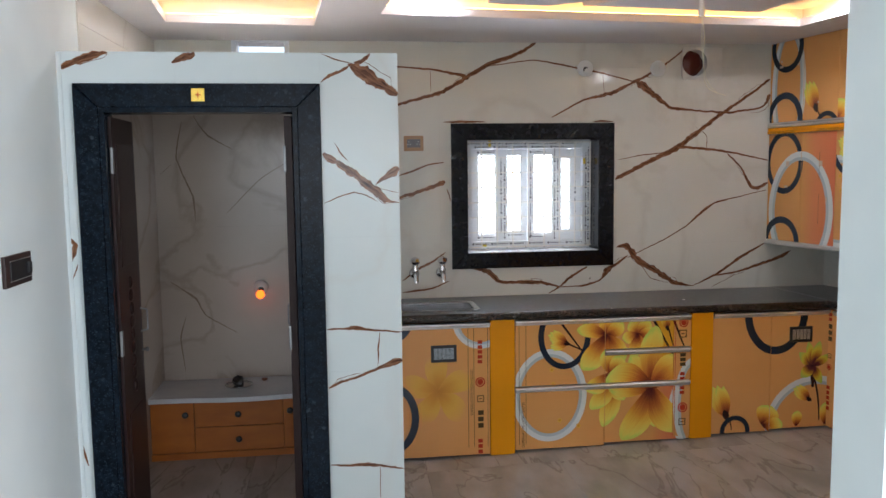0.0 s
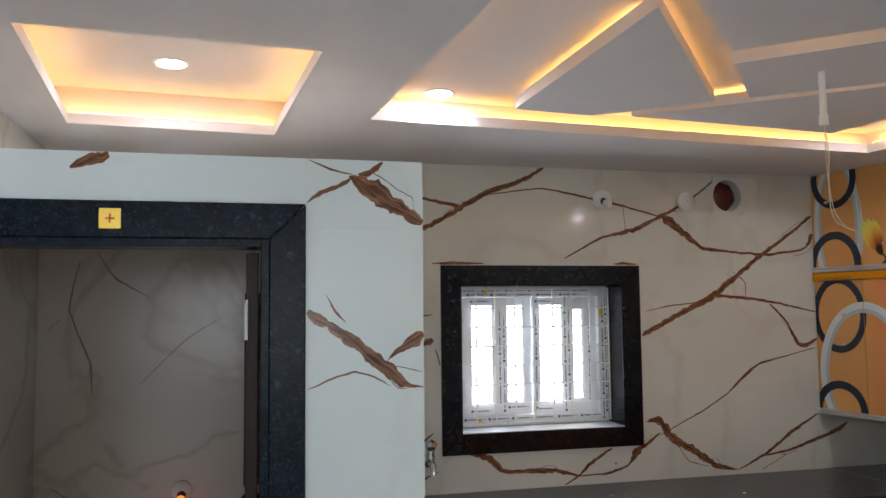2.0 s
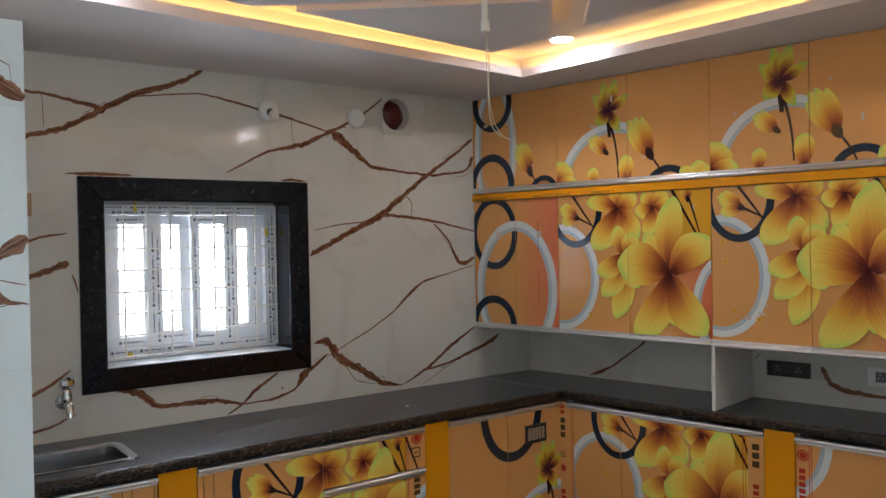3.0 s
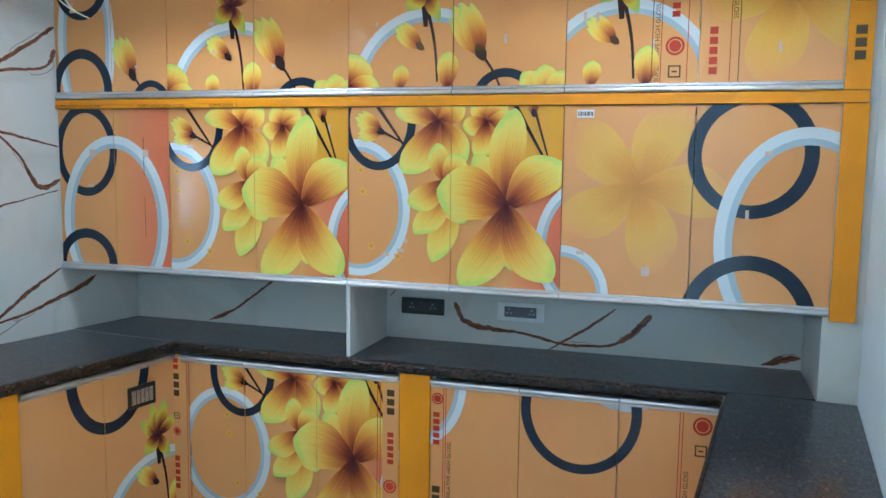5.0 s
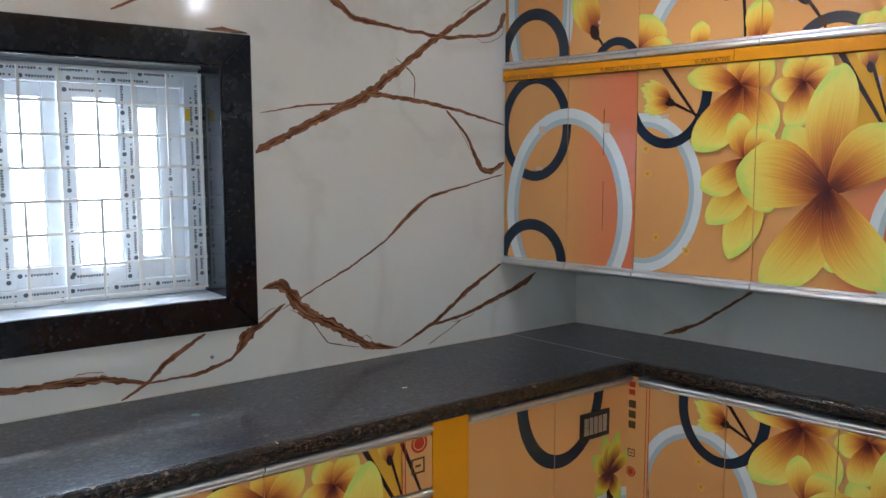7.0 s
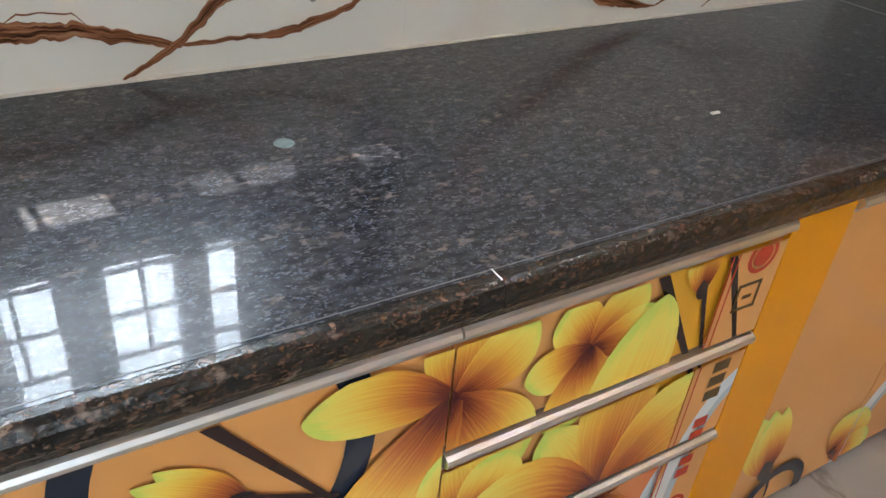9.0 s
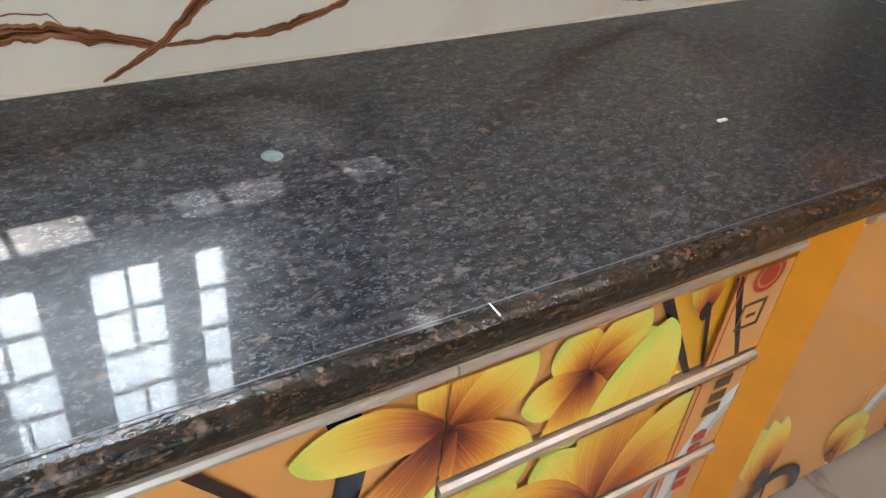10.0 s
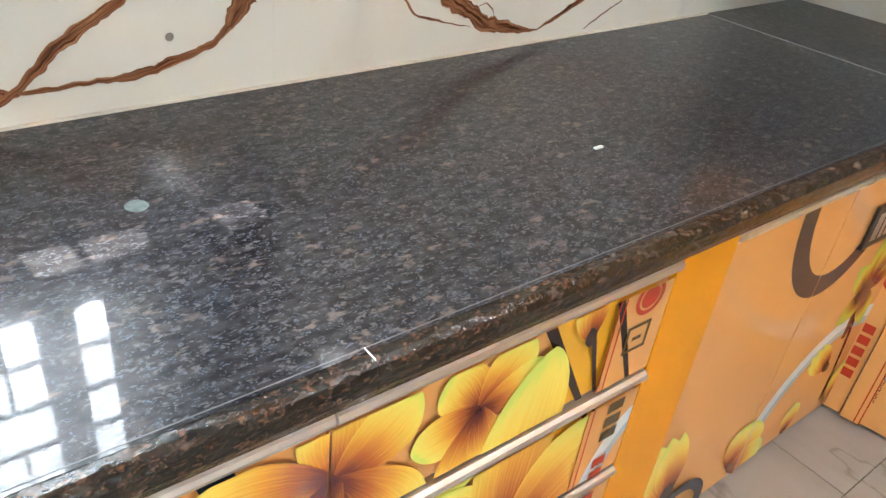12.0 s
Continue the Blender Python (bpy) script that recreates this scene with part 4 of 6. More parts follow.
        # a drooping one between, its lower petals pale
        self.flower(1.037, 1.578, ((0.985, 1.245, 0.12, 0.08), (0.905, 1.36, 0.11, 0.1), (0.875, 1.482, 0.105, 0.08), (1.0, 1.735, 0.085, 0.06), (1.10, 1.69, 0.10, -0.05), (1.12, 1.41, 0.10, -0.06)), da, dz)
        # the large flower in front, with lobes behind it
        self.flower(1.296, 1.483, ((1.157, 1.69, 0.11, 0.0), (1.318, 1.228, 0.10, 0.0), (1.322, 1.872, 0.145, 0.05), (1.528, 1.655, 0.165, 0.10), (1.0, 1.545, 0.215, -0.06), (1.105, 1.155, 0.165, 0.08), (1.482, 1.19, 0.17, -0.08)), da, dz, 1.25)

    # lily on a tall stem over a white arch, with a bud and a navy arch beside it
    def lily(self, da, dz, beside=True):
        P = self.petal
        if self.r[0] < 1.0 + da:
            self.ring(0.975 + da, 1.95 + dz, 0.335, 0.325, 0.055, 2, 3)
        if beside:
            self.ring(1.292 + da, 1.90 + dz, 0.135, 0.13, 0.035, 4)
        self.stem(0.957 + da, 2.30 + dz, 1.01 + da, 1.98 + dz, 0.012, 0.04)
        self.stem(0.955 + da, 2.30 + dz, 0.96 + da, 2.20 + dz, 0.026)
        self.flower(0.957, 2.34, ((0.86, 2.43, 0.07), (0.92, 2.50, 0.06), (1.0, 2.50, 0.07), (1.08, 2.41, 0.055), (1.02, 2.22, 0.06), (0.875, 2.27, 0.08)), da, dz, 1.2, 10)
        self.bud(0.94 + da, 2.12 + dz, 0.14, 2.45)
        if beside:
            self.bud(1.195 + da, 2.085 + dz, 0.23, 2.05, 0.2, 0.06)
        for ta, tz, w in ((0.68, 2.09, 0.16), (0.76, 1.96, 0.10)):
            P(0.62 + da, 1.97 + dz, ta + da, tz + dz, w, 1, 1.3)
        P(0.85 + da, 1.95 + dz, 0.86 + da, 2.05 + dz, 0.07)
        P(1.05 + da, 1.95 + dz, 1.06 + da, 2.10 + dz, 0.09)
        self.flower(1.46, 1.90, ((1.36, 2.01, 0.09), (1.45, 2.04, 0.10), (1.54, 2.01, 0.09)), da, dz)

    def rings(self, da, dz):
        self.rect(0.33 + da, 0.66 + da, 1.10 + dz, 2.00 + dz, 9)
        self.ring(0.16 + da, 1.71 + dz, 0.175, 0.215, 0.04, 4)
        self.ring(0.315 + da, 1.38 + dz, 0.295, 0.40, 0.06, 2, 3)
        self.ring(0.15 + da, 1.17 + dz, 0.17, 0.17, 0.045, 4)

    def big_rings(self, da, dz):
        self.ring(3.109 + da, 1.72 + dz, 0.225, 0.235, 0.05, 4)
        self.ring(3.30 + da, 1.40 + dz, 0.31, 0.42, 0.065, 2, 3)
        self.ring(3.118 + da, 1.10 + dz, 0.24, 0.25, 0.055, 4)

    def pale_flower(self, ca, cz, s, turn=0.3):
        self.flower(ca, cz, [(ca + math.cos(turn + k * 1.2566) * s, cz + math.sin(turn + k * 1.2566) * s, s * 0.56, 0.06) for k in range(5)], 0, 0, 1.3, 8)

    def done(self, parent):
        for name, bm in self.sheets:
            if name == "printed_ring":
                bmesh.ops.remove_doubles(bm, verts=bm.verts, dist=1e-5)
                bm.faces.index_update()
                left = set(bm.faces)
                isles = []
                while left:
                    todo, isle = [left.pop()], set()
                    while todo:
                        f = todo.pop()
                        isle.add(f.index)
                        for e in f.edges:
                            for g in e.link_faces:
                                if g in left:
                                    left.discard(g)
                                    todo.append(g)
                    isles.append(isle)
                for isle in isles[1:]:
                    arc = bm.copy()
                    arc.faces.ensure_lookup_table()
                    bmesh.ops.delete(arc, geom=[f for f in arc.faces if f.index not in isle], context="FACES")
                    part(name, arc, INKS, parent)
                if len(isles) > 1:
                    bmesh.ops.delete(bm, geom=[f for f in bm.faces if f.index not in isles[0]], context="FACES")
            if bm.faces:
                part(name, bm, INKS, parent)
            else:
                bm.free()


def lettering(words, size, m, parent, material=None, align="LEFT"):
    cu = bpy.data.curves.new("lettering", "FONT")
    cu.body, cu.size, cu.extrude, cu.align_x = words, size, 0.0002, align
    tmp = bpy.data.objects.new("lettering", cu)
    me = bpy.data.meshes.new_from_object(tmp)
    bpy.data.objects.remove(tmp)
    me.materials.clear()
    me.materials.append(material or TEXT_INK)
    ob = new("lettering", me)
    ob.parent = parent
    ob.matrix_local = m
    return ob


def handle_rail(parent, a0, a1, z, top=True, y=0.0):
    """Aluminium edge pull, a folded section with a lip."""
    s = 1 if top else -1
    sect = [(y + 0.018, z), (y - 0.004, z), (y - 0.006, z + s * 0.004), (y - 0.004, z + s * 0.008), (y - 0.012, z + s * 0.011), (y - 0.018, z + s * 0.016), (y - 0.020, z + s * 0.022),
            (y - 0.018, z + s * 0.028), (y - 0.012, z + s * 0.032), (y + 0.018, z + s * 0.032)]
    return part("handle", extrude_x(bmesh.new(), sect, a0, a1), ALU, parent, "aluminium edge pull")


def front(name, cab, a0, a1, z0, z1, draw, rail, org, label=""):
    """A door or drawer front with its edge pull and its print. org: the cabinet's origin along the wall."""
    g = 0.0015
    top = rail == "top"
    y = -0.002
    b0, b1 = (z0 + g, z1 - 0.034) if top else (z0 + 0.034, z1 - g)
    d = part(name, boxed(a0 + g - org, a1 - g - org, y, 0.016, b0, b1, 0.0012), ORANGE, cab, label)
    handle_rail(d, a0 + g - org, a1 - g - org, z1 - 0.033 if top else z0 + 0.033, top)
    if draw:
        p = Print(a0 + g, a1 - g, b0, b1)
        draw(p)
        for _, bm in p.sheets:
            bmesh.ops.translate(bm, vec=(-org, y, 0), verts=bm.verts)
        p.done(d)
    return d


def carcass(cab, a0, a1, z0, z1, depth, org, shelf=True):
    t = 0.016
    g = 0.001
    for s in ((a0 + g, a0 + t), (a1 - t, a1 - g)):
        part("side", boxed(s[0] - org, s[1] - org, 0.019, depth, z0, z1), BOARD, cab)
    part("bottom", boxed(a0 + t - org, a1 - t - org, 0.019, depth, z0, z0 + t), BOARD, cab)
    part("top", boxed(a0 + t - org, a1 - t - org, 0.019, depth, z1 - t, z1), BOARD, cab)
    part("back", boxed(a0 + t - org, a1 - t - org, depth - 0.006, depth, z0 + t, z1 - t), BOARD, cab)


def tape(cab, a, z, w, h, org):
    part("tape", boxed(a - org, a + w - org, -0.0042, -0.0034, z, z + h), TAPE, cab, "scrap of clear tape")

# ---- east side: wall cabinets in two rows over a counter ----
PAIRS = [(0.003, 0.32, 0.62), (0.62, 1.064, 1.51), (1.51, 1.967, 2.42), (2.42, 2.907, 3.395)]
ZB, ZM, ZU, ZT = 1.141, 1.902, 1.948, 2.518


def low_rings(p):
    p.rings(0, 0)
    # tears in the protective film
    p.rect(0.481, 0.484, 1.60, 1.77, 5)
    p.rect(0.483, 0.485, 1.31, 1.50, 5)


def low_last(p):
    p.pale_flower(2.714, 1.596, 0.34, 1.1)
    p.ring(2.42, 1.17, 0.19, 0.19, 0.045, 2, 3)
    p.big_rings(0, 0)


def up_first(p):
    p.ring(0.18, 2.20, 0.16, 0.40, 0.05, 2, 3)
    p.ring(0.16, 2.48, 0.15, 0.17, 0.04, 4)
    p.ring(0.15, 1.99, 0.17, 0.19, 0.045, 4)
    p.bud(0.437, 2.05, 0.20, 2.0, 0.12)
    p.ring(0.531, 1.93, 0.10, 0.10, 0.03, 4)


def up_last(p):
    if p.r[0] < 2.6:
        p.lily(1.665, 0.02, False)
    else:
        p.pale_flower(3.22, 2.31, 0.34, 0.6)
    for a, ink in ((2.739, 7), (2.771, 6), (2.865, 6), (3.014, 6), (3.044, 7)):
        p.rect(a, a + 0.003, 1.98, 2.6, ink)
    p.word(2.808, 2.22, 0.028, 0.15, 6)
    p.seal(2.822, 2.115, 0.034)
    p.stamp(2.80, 2.0, 0.045)
    p.word(2.943, 2.01, 0.028, 0.18, 6)
    p.seal(2.957, 2.33, 0.036)


face = Matrix(((1, 0, 0, 0), (0, 0, -1, 0), (0, 1, 0, 0), (0, 0, 0, 1)))
upright = face @ Matrix.Rotation(radians(90), 4, "Z")
down = face @ Matrix.Rotation(radians(-90), 4, "Z")
LOW = [low_rings, lambda p: p.bunch(0, 0), lambda p: p.bunch(0.907, 0.02), low_last]
UP = [up_first, lambda p: p.lily(0, 0), lambda p: p.lily(0.89, 0.02), up_last]
for i, (a0, am, a1) in enumerate(PAIRS):
    for row, (z0, z1, draw, name, words) in enumerate(((ZB, ZM, LOW[i], "wall_cabinet", "glossy orange wall cabinet printed with flowers and rings, doors shut"),
                                                       (ZU, ZT, UP[i], "loft_cabinet", "glossy orange loft cabinet with printed lilies, doors shut"))):
        cab = thing(name, EAST @ pose(a0, 0, 0), words, "cabinet", "wall cabinets")
        carcass(cab, a0, a1, z0 + 0.004, z1, 0.438, a0)
        front("door", cab, a0, am, z0, z1, draw, "bottom", a0)
        front("door", cab, am, a1, z0, z1, draw, "bottom", a0)
        rnd = random.Random(i * 2 + row)
        for k in range(4):
            tape(cab, rnd.uniform(a0 + 0.03, a1 - 0.06), rnd.uniform(z0 + 0.1, z1 - 0.08), rnd.choice((0.012, 0.03)), rnd.choice((0.035, 0.014)), a0)
        if i == 3 and row == 1:
            lettering("SUPERLATIVE HIGH GLOSS", 0.024, pose(2.766 - a0, -0.0045, 1.985) @ upright, cab)
            lettering("SUPERLATIVE HIGH GLOSS", 0.024, pose(3.021 - a0, -0.0045, 2.49) @ down, cab)
        if i == 3 and row == 0:
            part("sticker", boxed(0.05, 0.115, -0.0042, -0.0034, 1.855, 1.885), WHITE_PLASTIC, cab, "white barcode sticker")
            for k in range(12):
                part("sticker_bar", boxed(0.054 + k * 0.0048, 0.056 + k * 0.0048 + 0.001 * (k % 3), -0.0046, -0.0042, 1.862, 1.878), TEXT_INK, cab)

band = thing("filler_strip", EAST @ pose(0, 0, 0), "amber laminate strip between the cabinet rows", "trim", kind="structure")
part("strip", boxed(0.002, 0.98, -0.017, 0.02, ZM + 0.002, ZM + 0.020, 0.002), AMBER, band)
part("strip", boxed(0.002, 0.98, -0.013, 0.02, ZM + 0.0205, ZU - 0.002, 0.002), AMBER, band)
part("strip", boxed(0.981, 3.48, -0.014, 0.02, ZM + 0.002, ZU - 0.002, 0.002), AMBER, band)
for a in (-0.0, 0.46, 0.92):
    if a < 0.9:
        lettering("SUPERLATIVE HIGH GLOSS", 0.021, Matrix.Translation((a + 0.01, -0.0176, ZM + 0.004)) @ face, band)
lettering("SUPERLATIVE", 0.021, Matrix.Translation((0.845, -0.0176, ZM + 0.004)) @ face, band)
endp = thing("end_filler", EAST @ pose(3.397, 0, 0), "amber laminate filler beside the wall cabinets", "trim", kind="structure")
part("panel", boxed(0.0, 0.085, -0.016, -0.002, 1.125, ZM, 0.002), AMBER, endp)
part("panel", boxed(0.0, 0.085, -0.010, -0.002, ZU, ZT, 0.002), AMBER, endp)
ep = Print(0.0, 0.085, ZU, ZT)
ep.seal(0.045, 2.42, 0.034)
ep.stamp(0.022, 2.25, 0.045)
ep.word(0.025, 2.05, 0.036, 0.13, 7, 3)
for _, sheet in ep.sheets:
    bmesh.ops.translate(sheet, vec=(0, -0.010, 0), verts=sheet.verts)
ep.done(endp)

# counters
fin = thing("divider_panel", EAST @ pose(1.50, 0, 0), "white board upright between counter and cabinets", "panel")
part("board", boxed(0, 0.018, 0.0, 0.438, CT, ZB - 0.002, 0.001), BOARD, fin)


def nosing(bm, x0, x1, y, z, t, mi=1):
    """Half-rounded front edge of a slab."""
    sect = [(y + 0.03, z - 0.0005), (y + 0.012, z - 0.0005), (y + 0.004, z - 0.004), (y, z - 0.013), (y + 0.001, z - t * 0.7), (y + 0.006, z - t), (y + 0.03, z - t)]
    a = [bm.verts.new((x0, p, q)) for p, q in sect]
    b = [bm.verts.new((x1, p, q)) for p, q in sect]
    n = len(sect)
    fs = [bm.faces.new(a), bm.faces.new(b[::-1])] + [bm.faces.new((a[(i + 1) % n], a[i], b[i], b[(i + 1) % n])) for i in range(n)]
    for f in fs:
        f.material_index = mi


SINK = (0.76, 1.29, 4.68, 5.02)
ctop = thing("kitchen_counter", NORTH, "polished black-brown granite counter along the window wall", "worktop")
bm = bmesh.new()
for a, b, c, d in grid_minus(0.712, 3.47, 4.58, 5.199, [SINK]):
    box(bm, a, b, c, d, CT - 0.022, CT)
bmesh.ops.remove_doubles(bm, verts=bm.verts, dist=1e-5)
prism(bm, [(3.47, 4.581), (3.5255, 4.581), (3.4705, 5.198), (3.47, 5.198)], CT - 0.022, CT)
part("slab", bm, GRANITE, ctop)
bm = bmesh.new()
nosing(bm, 0.712, 2.083, 4.556, CT, 0.045, 0)
nosing(bm, 2.084, 3.525, 4.556, CT, 0.045, 0)
bmesh.ops.recalc_face_normals(bm, faces=bm.faces)
part("nosing", bm, GRANITE_EDGE, ctop)
part("joint", boxed(0.9, 3.46, 4.5848, 4.5862, CT - 0.001, CT + 0.0003), mat("glue_line", (0.12, 0.12, 0.125), 0.5), ctop, "thin pale glue line")
part("joint", boxed(2.0829, 2.0841, 4.566, 4.586, CT - 0.001, CT + 0.0006), WHITE_PLASTIC, ctop)
part("joint", prism(bmesh.new(), [(3.5250, 4.57), (3.5285, 4.57), (3.4715, 5.19), (3.4685, 5.19)], CT - 0.001, CT + 0.0014), mat("grey_joint_filler", (0.30, 0.31, 0.31), 0.5), ctop, "thin pale joint in the corner")
part("sealant", boxed(0.712, 3.47, 5.193, 5.199, CT, CT + 0.004, 0.0015), mat("cream_sealant", (0.62, 0.58, 0.50), 0.5, second=(0.50, 0.46, 0.40), scale=25), ctop, "cream sealant bead")

etop = thing("side_counter", EAST @ pose(0, 0, 0), "polished black granite counter under the wall cabinets", "worktop")
bm = bmesh.new()
fpts = [(0.0, 0.438), (0.0, 0.04), (0.61, -0.01), (3.075, -0.01), (3.37, 0.0), (3.37, 0.438)]
prism(bm, fpts, CT - 0.022, CT + 0.001)
part("slab", bm, GRANITE, etop)
bm = bmesh.new()
nosing(bm, 0.60, 3.075, -0.04, CT + 0.001, 0.042, 0)
bmesh.ops.recalc_face_normals(bm, faces=bm.faces)
part("nosing", bm, GRANITE_EDGE, etop)

ntop = thing("entry_counter", NEAR @ pose(0, 0, 0), "polished black granite counter along the near partition", "worktop")
part("slab", boxed(-1.9, 0.02, 0.002, 0.44, CT - 0.022, CT, 0.003), GRANITE, ntop)
part("nosing", boxed(-1.9, -0.06, 0.44, 0.452, CT - 0.042, CT, 0.004), GRANITE_EDGE, ntop)
nbase = thing("entry_base_cabinet", NEAR @ pose(-1.88, 0, 0), "glossy orange base cabinet under the entry counter", "cabinet", "base cabinets")
part("body", boxed(0.0, 1.75, 0.002, 0.40, 0.0, CT - 0.024), BOARD, nbase)
for k in range(4):
    part("door", boxed(0.002 + k * 0.437, 0.435 + k * 0.437, 0.401, 0.418, 0.02, CT - 0.07, 0.0015), ORANGE, nbase)

# base cabinets, east
EB = EAST @ pose(0, -0.012, 0)


def base_left(p):
    p.bunch(0.25, -1.11)
    p.rect(0.62, 0.715, 0, 0.8, 0)
    p.rect(1.68, 1.757, 0, 0.8, 0)
    for a in (0.700, 0.712, 1.655, 1.668):
        p.rect(a, a + 0.003, 0, 0.74, 6)
    p.word(1.70, 0.60, 0.034, 0.12, 7, 3)
    p.word(1.703, 0.38, 0.028, 0.15, 6)
    p.seal(1.715, 0.28, 0.03)
    p.stamp(1.695, 0.17, 0.04)


def base_right(p):
    p.ring(2.69, 0.95, 0.22, 0.235, 0.05, 2, 3)
    p.ring(2.52, 0.70, 0.24, 0.26, 0.04, 4)
    p.ring(1.815, 0.76, 0.235, 0.29, 0.05, 2, 3)
    p.bud(2.05, 0.05, 0.2, 1.9, 0.1)
    for a in (1.95, 1.96, 2.90, 2.912, 3.05):
        p.rect(a, a + 0.003, 0, 0.74, 6)
    p.word(1.907, 0.49, 0.028, 0.15, 6)
    p.seal(1.925, 0.69, 0.025)
    p.word(1.905, 0.20, 0.034, 0.12, 7, 3)
    p.seal(2.985, 0.69, 0.036)
    p.stamp(2.96, 0.57, 0.045)


BASES = [((0.665, 1.003, 1.367, 1.755), base_left), ((1.893, 2.275, 2.671, 3.072), base_right)]
for cuts, draw in BASES:
    cab = thing("base_cabinet", EB @ pose(cuts[0], 0, 0), "glossy orange base cabinet printed with flowers and rings", "cabinet", "base cabinets")
    carcass(cab, cuts[0], cuts[-1], 0.02, CT - 0.026, 0.43, cuts[0])
    for a, b in zip(cuts, cuts[1:]):
        front("door", cab, a, b, 0.012, 0.772, draw, "top", cuts[0])
    if draw is base_right:
        lettering("SUPERLATIVE HIGH GLOSS", 0.024, pose(1.985 - cuts[0], -0.0045, 0.22) @ face @ Matrix.Rotation(radians(90), 4, "Z"), cab)
        lettering("SUPERLATIVE HIGH GLOSS", 0.024, pose(2.94 - cuts[0], -0.0045, 0.22) @ face @ Matrix.Rotation(radians(90), 4, "Z"), cab)
    else:
        lettering("SUPERLATIVE HIGH GLOSS", 0.024, pose(1.65 - cuts[0], -0.0045, 0.02) @ face @ Matrix.Rotation(radians(90), 4, "Z"), cab)
post = thing("filler_post", EB @ pose(1.757, 0, 0), "amber laminate filler post between base cabinets", "trim", "filler posts")
part("board", boxed(0.0, 0.134, -0.010, 0.10, 0.0, 0.795, 0.0015), AMBER, post)
cf = thing("corner_filler", EB @ pose(0.612, 0, 0), "orange printed filler in the inner corner", "trim", "filler posts")
part("board", boxed(0.0, 0.052, -0.002, 0.018, 0.012, 0.772, 0.0015), ORANGE, cf)
cp = Print(0.0, 0.052, 0.012, 0.772)
cp.word(0.012, 0.57, 0.03, 0.12, 7, 3)
cp.stamp(0.012, 0.46, 0.03)
cp.seal(0.027, 0.40, 0.02)
cp.word(0.013, 0.12, 0.026, 0.17, 6)
cp.word(0.013, 0.70, 0.026, 0.06, 6, 2)
for _, sheet in cp.sheets:
    bmesh.ops.translate(sheet, vec=(0, -0.002, 0), verts=sheet.verts)
cp.done(cf)
lettering("SUPERLATIVE HIGH GLOSS", 0.022, pose(0.108, -0.0085, 0.09) @ upright, cf)

# base cabinets, north
NB = pose(0, 4.588, 0)


def sink_doors(p):
    p.pale_flower(1.01, 0.36, 0.24, 1.57)
    p.ring(0.72, 0.20, 0.17, 0.22, 0.045, 4)
    p.ring(1.27, 0.78, 0.17, 0.17, 0.04, 2, 3)
    p.ring(0.72, 0.80, 0.14, 0.14, 0.04, 4)
    for a in (1.19, 1.225, 1.31):
        p.rect(a, a + 0.003, 0, 0.74, 7)
    p.word(1.25, 0.52, 0.028, 0.15, 6)
    p.seal(1.265, 0.405, 0.03)
    p.stamp(1.245, 0.28, 0.042)
    p.word(1.25, 0.12, 0.034, 0.12, 7, 3)
    p.word(1.25, -0.04, 0.028, 0.1, 6, 3)


def drawers(p):
    p.bunch(1.05, -1.16)
    p.rect(2.49, 2.6, 0, 0.8, 0)
    p.ring(2.62, 0.20, 0.13, 0.3, 0.05, 2, 3)
    p.stem(2.47, 0.78, 2.56, 0.56, 0.012)
    for a in (1.503, 1.545, 2.485, 2.497):
        p.rect(a, a + 0.003, 0, 0.74, 7 if a < 2 else 6)
    p.stamp(2.52, 0.63, 0.05)
    p.seal(2.55, 0.725, 0.03)
    p.word(2.53, 0.45, 0.036, 0.09, 7, 3)
    p.word(2.53, 0.27, 0.03, 0.15, 6)
    p.seal(2.55, 0.185, 0.032)
    p.stamp(2.525, 0.07, 0.045)


def corner_doors(p):
    p.ring(3.17, 0.77, 0.215, 0.275, 0.05, 4)
    p.lily(2.47, -1.93)
    p.bud(2.845, 0.11, 0.22, 1.95, 0.1)
    p.ring(2.905, 0.01, 0.10, 0.10, 0.03, 4)


sinkcab = thing("sink_cabinet", NB @ pose(0.72, 0, 0), "glossy orange sink cabinet with a black vent grille", "cabinet", "base cabinets")
carcass(sinkcab, 0.72, 1.326, -0.03, CT - 0.2, 0.60, 0.72)
front("door", sinkcab, 0.72, 1.326, foot(1.32) + 0.008, 0.772, sink_doors, "top", 0.72)
drawercab = thing("drawer_cabinet", NB @ pose(1.482, 0, 0), "orange drawer cabinet printed with yellow plumeria, drawers shut", "cabinet", "base cabinets")
carcass(drawercab, 1.482, 2.60, -0.02, CT - 0.026, 0.60, 1.482)
part("partition", boxed(0.558, 0.572, 0.019, 0.594, 0.016, CT - 0.042), BOARD, drawercab)
for a, b, z0, z1 in ((1.482, 2.046, 0.362, 0.774), (1.482, 2.046, foot(1.9) + 0.006, 0.358), (2.046, 2.60, 0.573, 0.774), (2.046, 2.60, 0.362, 0.569), (2.046, 2.60, foot(2.5) + 0.006, 0.358)):
    front("drawer", drawercab, a, b, z0, z1, drawers, "top", 1.482)
cornercab = thing("corner_cabinet", NB @ pose(2.748, 0, 0), "glossy orange corner cabinet with printed lily and vent grille", "cabinet", "base cabinets")
carcass(cornercab, 2.748, 3.53, 0.02, CT - 0.026, 0.60, 2.748)
front("door", cornercab, 2.748, 3.137, foot(3.1) + 0.006, 0.774, corner_doors, "top", 2.748)
front("door", cornercab, 3.137, 3.53, foot(3.5) + 0.008, 0.774, corner_doors, "top", 2.748)
